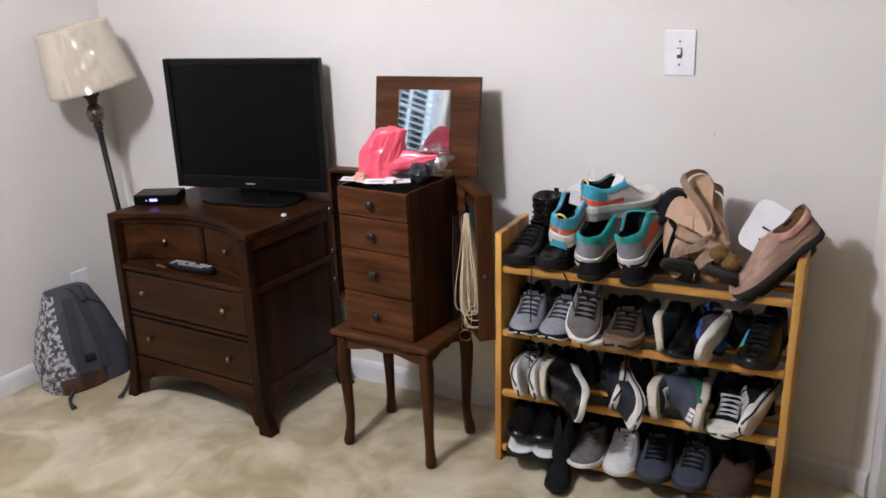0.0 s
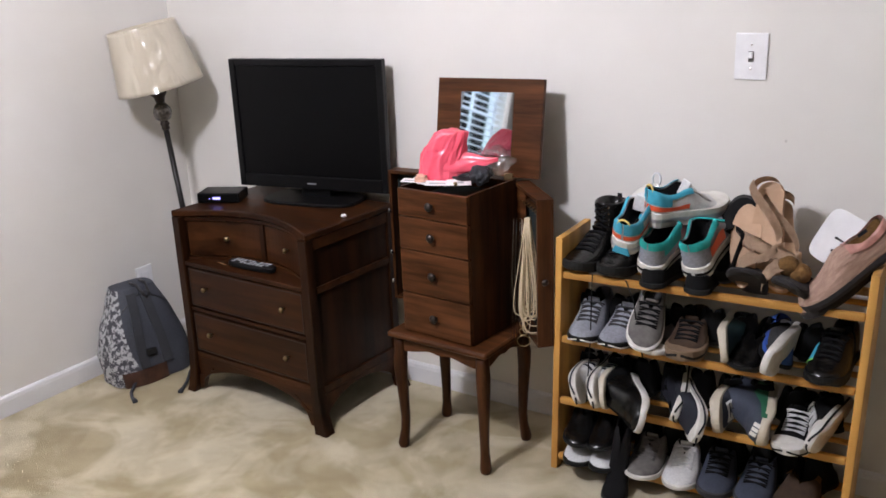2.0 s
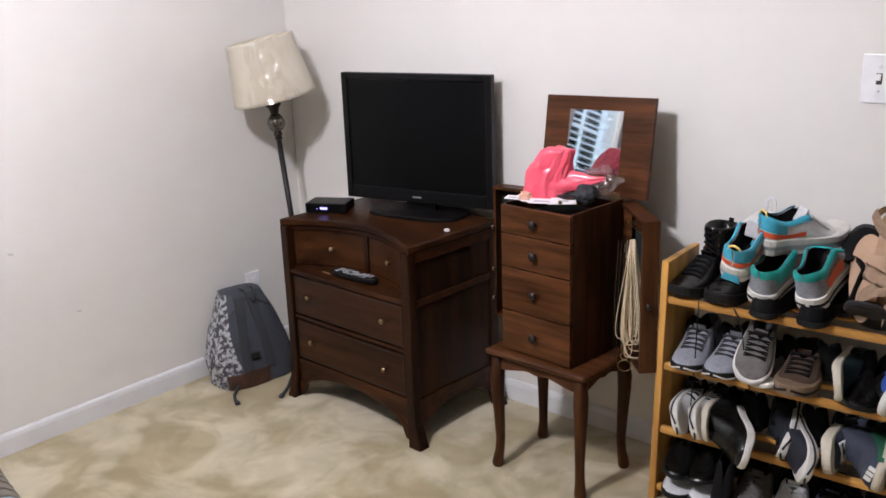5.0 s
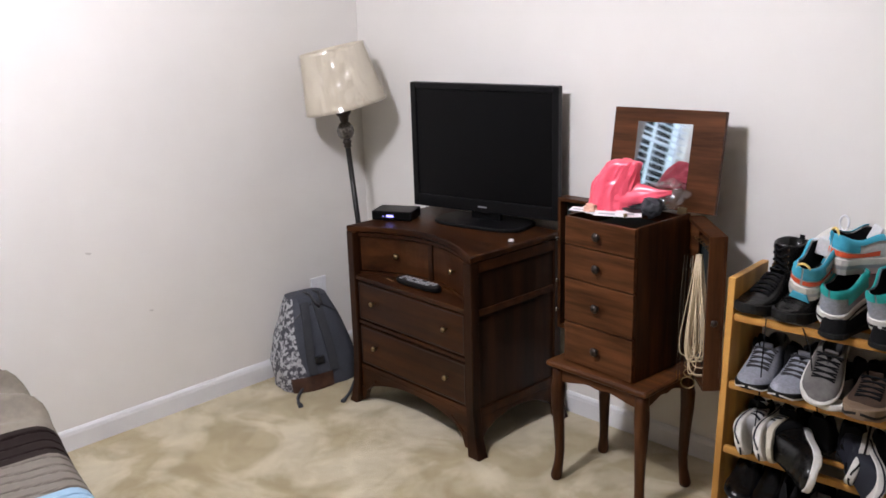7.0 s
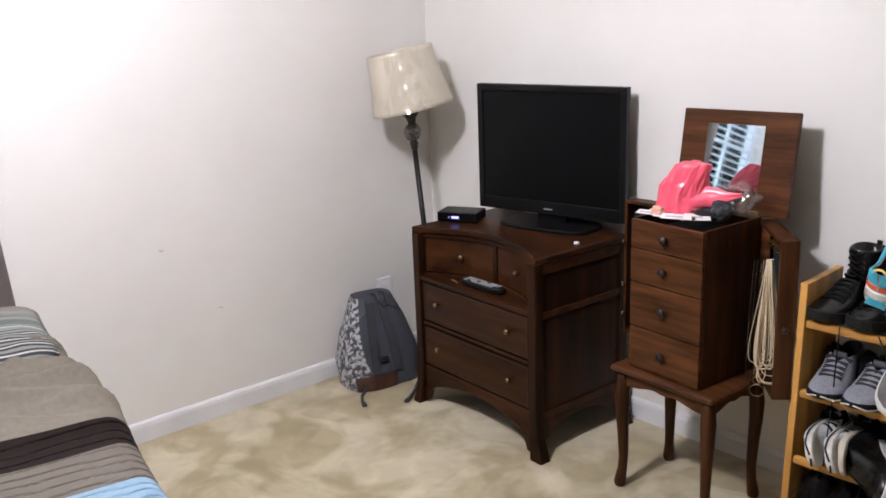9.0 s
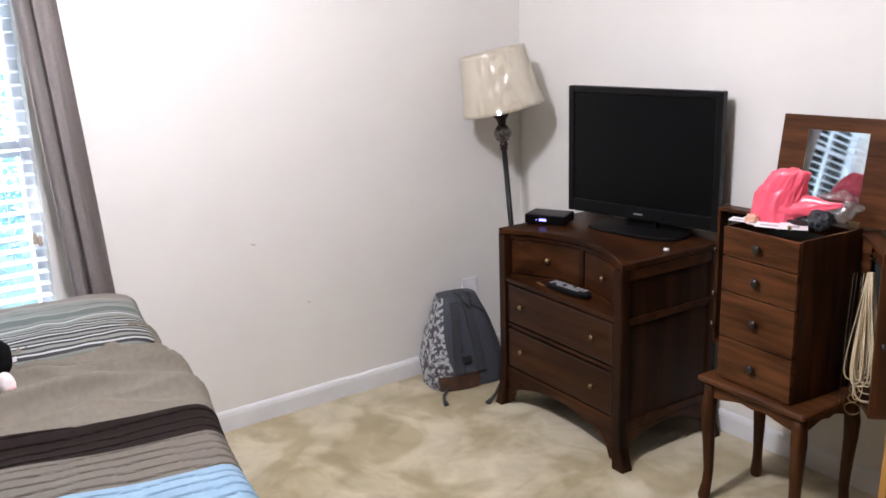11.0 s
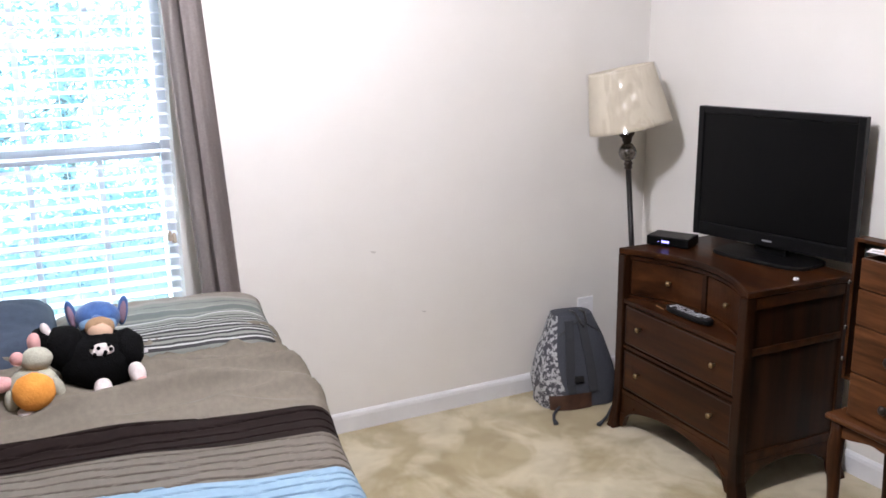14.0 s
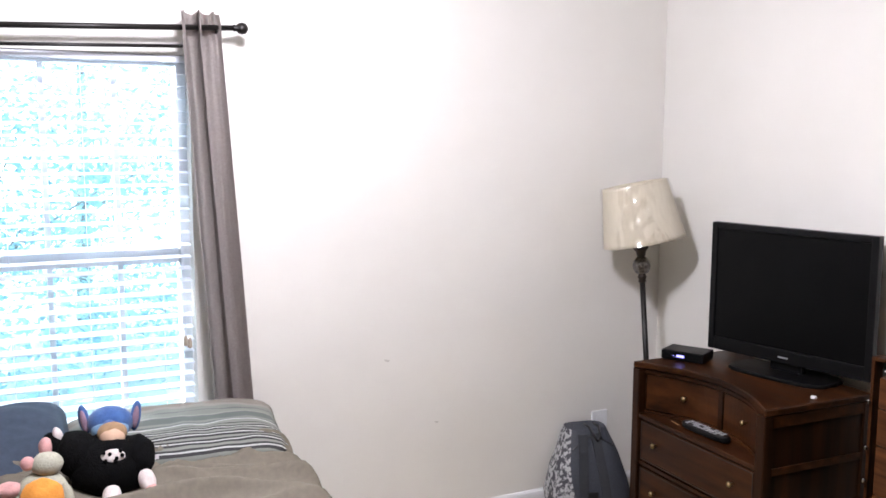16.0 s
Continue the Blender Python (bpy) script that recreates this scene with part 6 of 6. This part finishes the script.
P_ORANGE = mat("orange_plush", (0.75, 0.32, 0.06), (0.62, 0.24, 0.035), scale=30, rough=0.95, bump=0.5, bump_scale=160)
P_SAGE = mat("grey_green_plush", (0.45, 0.44, 0.35), (0.36, 0.35, 0.28), scale=50, rough=1.0, bump=0.5, bump_scale=220)


def toy(name, mats, lumps, m, label):
    bm = bmesh.new()
    for i, (c, r, rot, k, rg) in enumerate(lumps):
        blob(bm, c, r, rot, k, 3, rg, i * 1.3)
    me = bpy.data.meshes.new(name)
    bm.to_mesh(me)
    bm.free()
    for x in mats:
        me.materials.append(x)
    o = tagged(new(name, me), label, "stuffed toy", "stuffed toys on the bed")
    o.matrix_world = m
    return o


# toys face down the bed, so +x is their front
toy("black_plush_toy", [P_BLACK, P_WHITE, P_PINK, P_MAUVE], [
    ((0, 0.005, 0.074), (0.082, 0.106, 0.080), (0, 0, 0), 0, 0.12), ((0.01, 0.078, 0.098), (0.055, 0.046, 0.050), (0, 0, 0), 0, 0.10), ((0.0, -0.075, 0.115), (0.055, 0.055, 0.055), (0, 0, 0), 0, 0.10),
    ((0.085, 0.010, 0.035), (0.034, 0.024, 0.022), (0, 20, 0), 1, 0.05), ((0.105, 0.010, 0.022), (0.016, 0.019, 0.017), (0, 0, 0), 2, 0.05),
    ((0.075, 0.098, 0.058), (0.030, 0.022, 0.022), (0, 35, 20), 1, 0.05), ((0.095, 0.106, 0.040), (0.016, 0.018, 0.018), (0, 0, 0), 2, 0.05),
    ((-0.02, -0.130, 0.135), (0.035, 0.030, 0.032), (0, 0, 0), 0, 0.08), ((0.005, -0.148, 0.140), (0.020, 0.018, 0.024), (0, 0, 0), 2, 0.04), ((-0.01, -0.118, 0.160), (0.012, 0.012, 0.022), (20, 0, 0), 1, 0.04)],
    pose(0.580, -2.250, 0.558, 0, 0, -6) @ Matrix.Diagonal((1.14, 0.95, 1.06, 1)), "black plush dog with pale paws lying on the bed")
toy("blue_plush_toy", [P_BLUE, P_BLUEL, P_MAUVE], [
    ((0, 0, 0.11), (0.045, 0.070, 0.042), (0, 0, 0), 0, 0.04), ((0.024, 0, 0.098), (0.032, 0.056, 0.030), (0, 0, 0), 1, 0.03), ((0.050, 0, 0.117), (0.013, 0.020, 0.013), (0, 0, 0), 0, 0.02),
    ((0, 0.076, 0.122), (0.010, 0.016, 0.040), (-12, 0, 0), 0, 0.02), ((0.006, 0.076, 0.120), (0.008, 0.010, 0.030), (-12, 0, 0), 2, 0.02),
    ((0, -0.076, 0.122), (0.010, 0.016, 0.040), (12, 0, 0), 0, 0.02), ((0.006, -0.076, 0.120), (0.008, 0.010, 0.030), (12, 0, 0), 2, 0.02), ((-0.01, 0, 0.04), (0.05, 0.055, 0.055), (0, 0, 0), 0, 0.05)],
    pose(0.435, -2.224, 0.590, 0, 0, -8) @ Matrix.Diagonal((1, 0.86, 1.07, 1)), "blue plush toy with long ears behind the others")
toy("rag_doll", [P_SKIN, P_WHITE, mat("fair_hair", (0.35, 0.22, 0.12), (0.25, 0.15, 0.08), scale=60, rough=0.9), P_BLACK], [
    ((0, 0, 0.03), (0.026, 0.032, 0.028), (0, 0, 0), 0, 0.02), ((-0.010, 0, 0.038), (0.028, 0.037, 0.028), (0, 0, 0), 2, 0.05), ((0.012, 0, -0.004), (0.024, 0.034, 0.010), (0, 25, 0), 1, 0.04), ((0.050, 0.000, -0.006), (0.020, 0.034, 0.022), (0, -40, 0), 1, 0.05)] + [((0.066 - 0.006 * math.sin(k * 2.7), 0.022 * math.cos(k * 1.9), 0.002 + 0.011 * math.sin(k * 2.7)), (0.006, 0.005, 0.005), (0, 0, 0), 3, 0) for k in range(7)],
    pose(0.590, -2.236, 0.686, 0, 0, -6), "small doll with a white collar resting on the plush dog")
toy("turtle_plush", [P_SAGE, P_ORANGE, P_PINK, P_WHITE], [
    ((0, 0, 0.062), (0.036, 0.050, 0.056), (0, -14, 0), 0, 0.04), ((0.026, 0, 0.060), (0.030, 0.042, 0.048), (0, -14, 0), 1, 0.05), ((-0.010, 0.010, 0.132), (0.030, 0.032, 0.030), (0, 0, 0), 0, 0.05),
    ((-0.004, -0.026, 0.140), (0.014, 0.014, 0.018), (0, 0, 0), 2, 0.03), ((0.0, -0.062, 0.080), (0.022, 0.026, 0.020), (0, 0, 0), 2, 0.05), ((0.012, -0.044, 0.038), (0.016, 0.014, 0.030), (0, 0, 0), 0, 0.04),
    ((0.012, 0.046, 0.055), (0.014, 0.013, 0.032), (10, 0, 0), 0, 0.04), ((0.030, -0.014, 0.012), (0.018, 0.022, 0.012), (0, 0, 0), 3, 0.04)],
    pose(0.640, -2.404, 0.556, 0, 0, -6) @ Matrix.Diagonal((1.1, 1.18, 0.97, 1)), "grey plush turtle with an orange shell on the bed")
tg = tagged(part("toy_label", box(-0.001, 0.001, -0.014, 0.014, -0.006, 0.006), M_PAPER, None, "small white cloth label on the plush dog"), category="label")
tg.matrix_world = pose(0.578, -2.136, 0.642, 0, 0, 8)

# ---- outdoors ----
bm = bmesh.new()
add_box(bm, -16.0, -15.9, -48, 22, -2, 16)
M_HAZE = mat("bright_sky", (0.8, 0.85, 0.9), scale=0.4, rough=1.0, emit=(0.80, 0.93, 1.0, 2.4))
structure("backdrop", bm, M_HAZE, "bright white sky beyond the trees", "sky")
# lawn colour raised far above grass, carrying the outdoor glare
structure("ground", box(-60, -0.5, -50, 50, -0.75, -0.7), mat("lawn", (0.30, 0.37, 0.36), (0.24, 0.30, 0.29), scale=3, rough=0.95, bump=0.5, bump_scale=60), "lawn outside the window, paled for daylight glare", "ground")
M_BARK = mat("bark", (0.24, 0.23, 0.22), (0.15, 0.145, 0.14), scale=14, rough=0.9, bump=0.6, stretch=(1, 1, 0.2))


def leaf_mat():
    # leaf colours lifted and blued: overexposure and white balance put into the paint
    m = mat("leaf_glare_pale", (0.20, 0.31, 0.36), (0.15, 0.25, 0.29), scale=1.2, rough=0.5)
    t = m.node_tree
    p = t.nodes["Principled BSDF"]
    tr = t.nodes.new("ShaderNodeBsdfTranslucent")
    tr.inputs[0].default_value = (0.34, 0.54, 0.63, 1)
    mx = t.nodes.new("ShaderNodeMixShader")
    mx.inputs[0].default_value = 0.45
    o = t.nodes["Material Output"]
    t.links.new(p.outputs[0], mx.inputs[1])
    t.links.new(tr.outputs[0], mx.inputs[2])
    t.links.new(mx.outputs[0], o.inputs[0])
    return m


M_LEAF = leaf_mat()


def tree(x, y, h, r, seed, n):
    rng = random.Random(seed)
    o = thing("tree", pose(x, y, -0.7), "leafy tree outside the window, daylight glare in its pale leaves", "tree", "trees outside")
    part("trunk", tube([(0, 0, 0), (0.05, 0.03, h * 0.3), (0.0, 0.08, h * 0.6), (0.06, 0, h * 0.9)], [0.10, 0.065, 0.04, 0.012], 10), M_BARK, o, smooth=True)
    verts, faces = [], []
    clumps = [(rng.gauss(0, r * 0.45), rng.gauss(0, r * 0.5), rng.uniform(0.06, 1.0) * h) for _ in range(80)]
    for c in clumps[:9]:
        part("limb", tube([(0, 0.03, min(c[2] * 0.6, h * 0.7)), (c[0] * 0.5, c[1] * 0.5, c[2] * 0.8), c], [0.022, 0.014, 0.006], 6), M_BARK, o)
    for i in range(n):
        cx, cy, cz = rng.choice(clumps)
        p = Vector((cx + rng.gauss(0, 0.27), cy + rng.gauss(0, 0.27), cz + rng.gauss(0, 0.22)))
        q = Euler((rng.uniform(-1, 1), rng.uniform(-1, 1), rng.uniform(0, 6.28))).to_matrix()
        s = rng.uniform(0.022, 0.048)
        b = len(verts)
        for vx, vy, vz in ((0, -1.1, 0), (0.55, -0.1, 0.12), (0, 1.1, 0), (-0.55, -0.1, 0.12)):
            verts.append(tuple(p + q @ Vector((vx * s, vy * s, vz * s))))
        faces += [(b, b + 1, b + 2), (b, b + 2, b + 3)]
    me = bpy.data.meshes.new("crown")
    me.from_pydata(verts, [], faces)
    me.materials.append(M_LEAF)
    c = new("crown", me)
    c.parent = o


for k, a in enumerate(((-5.2, -0.6, 4.6, 1.3), (-6.0, -2.6, 5.2, 1.6), (-5.0, -4.4, 4.4, 1.4), (-7.5, 1.2, 5.6, 1.9), (-8.0, -1.6, 6.0, 2.0), (-7.6, -4.6, 5.6, 1.9))):
    tree(*a, k + 3, 15000)
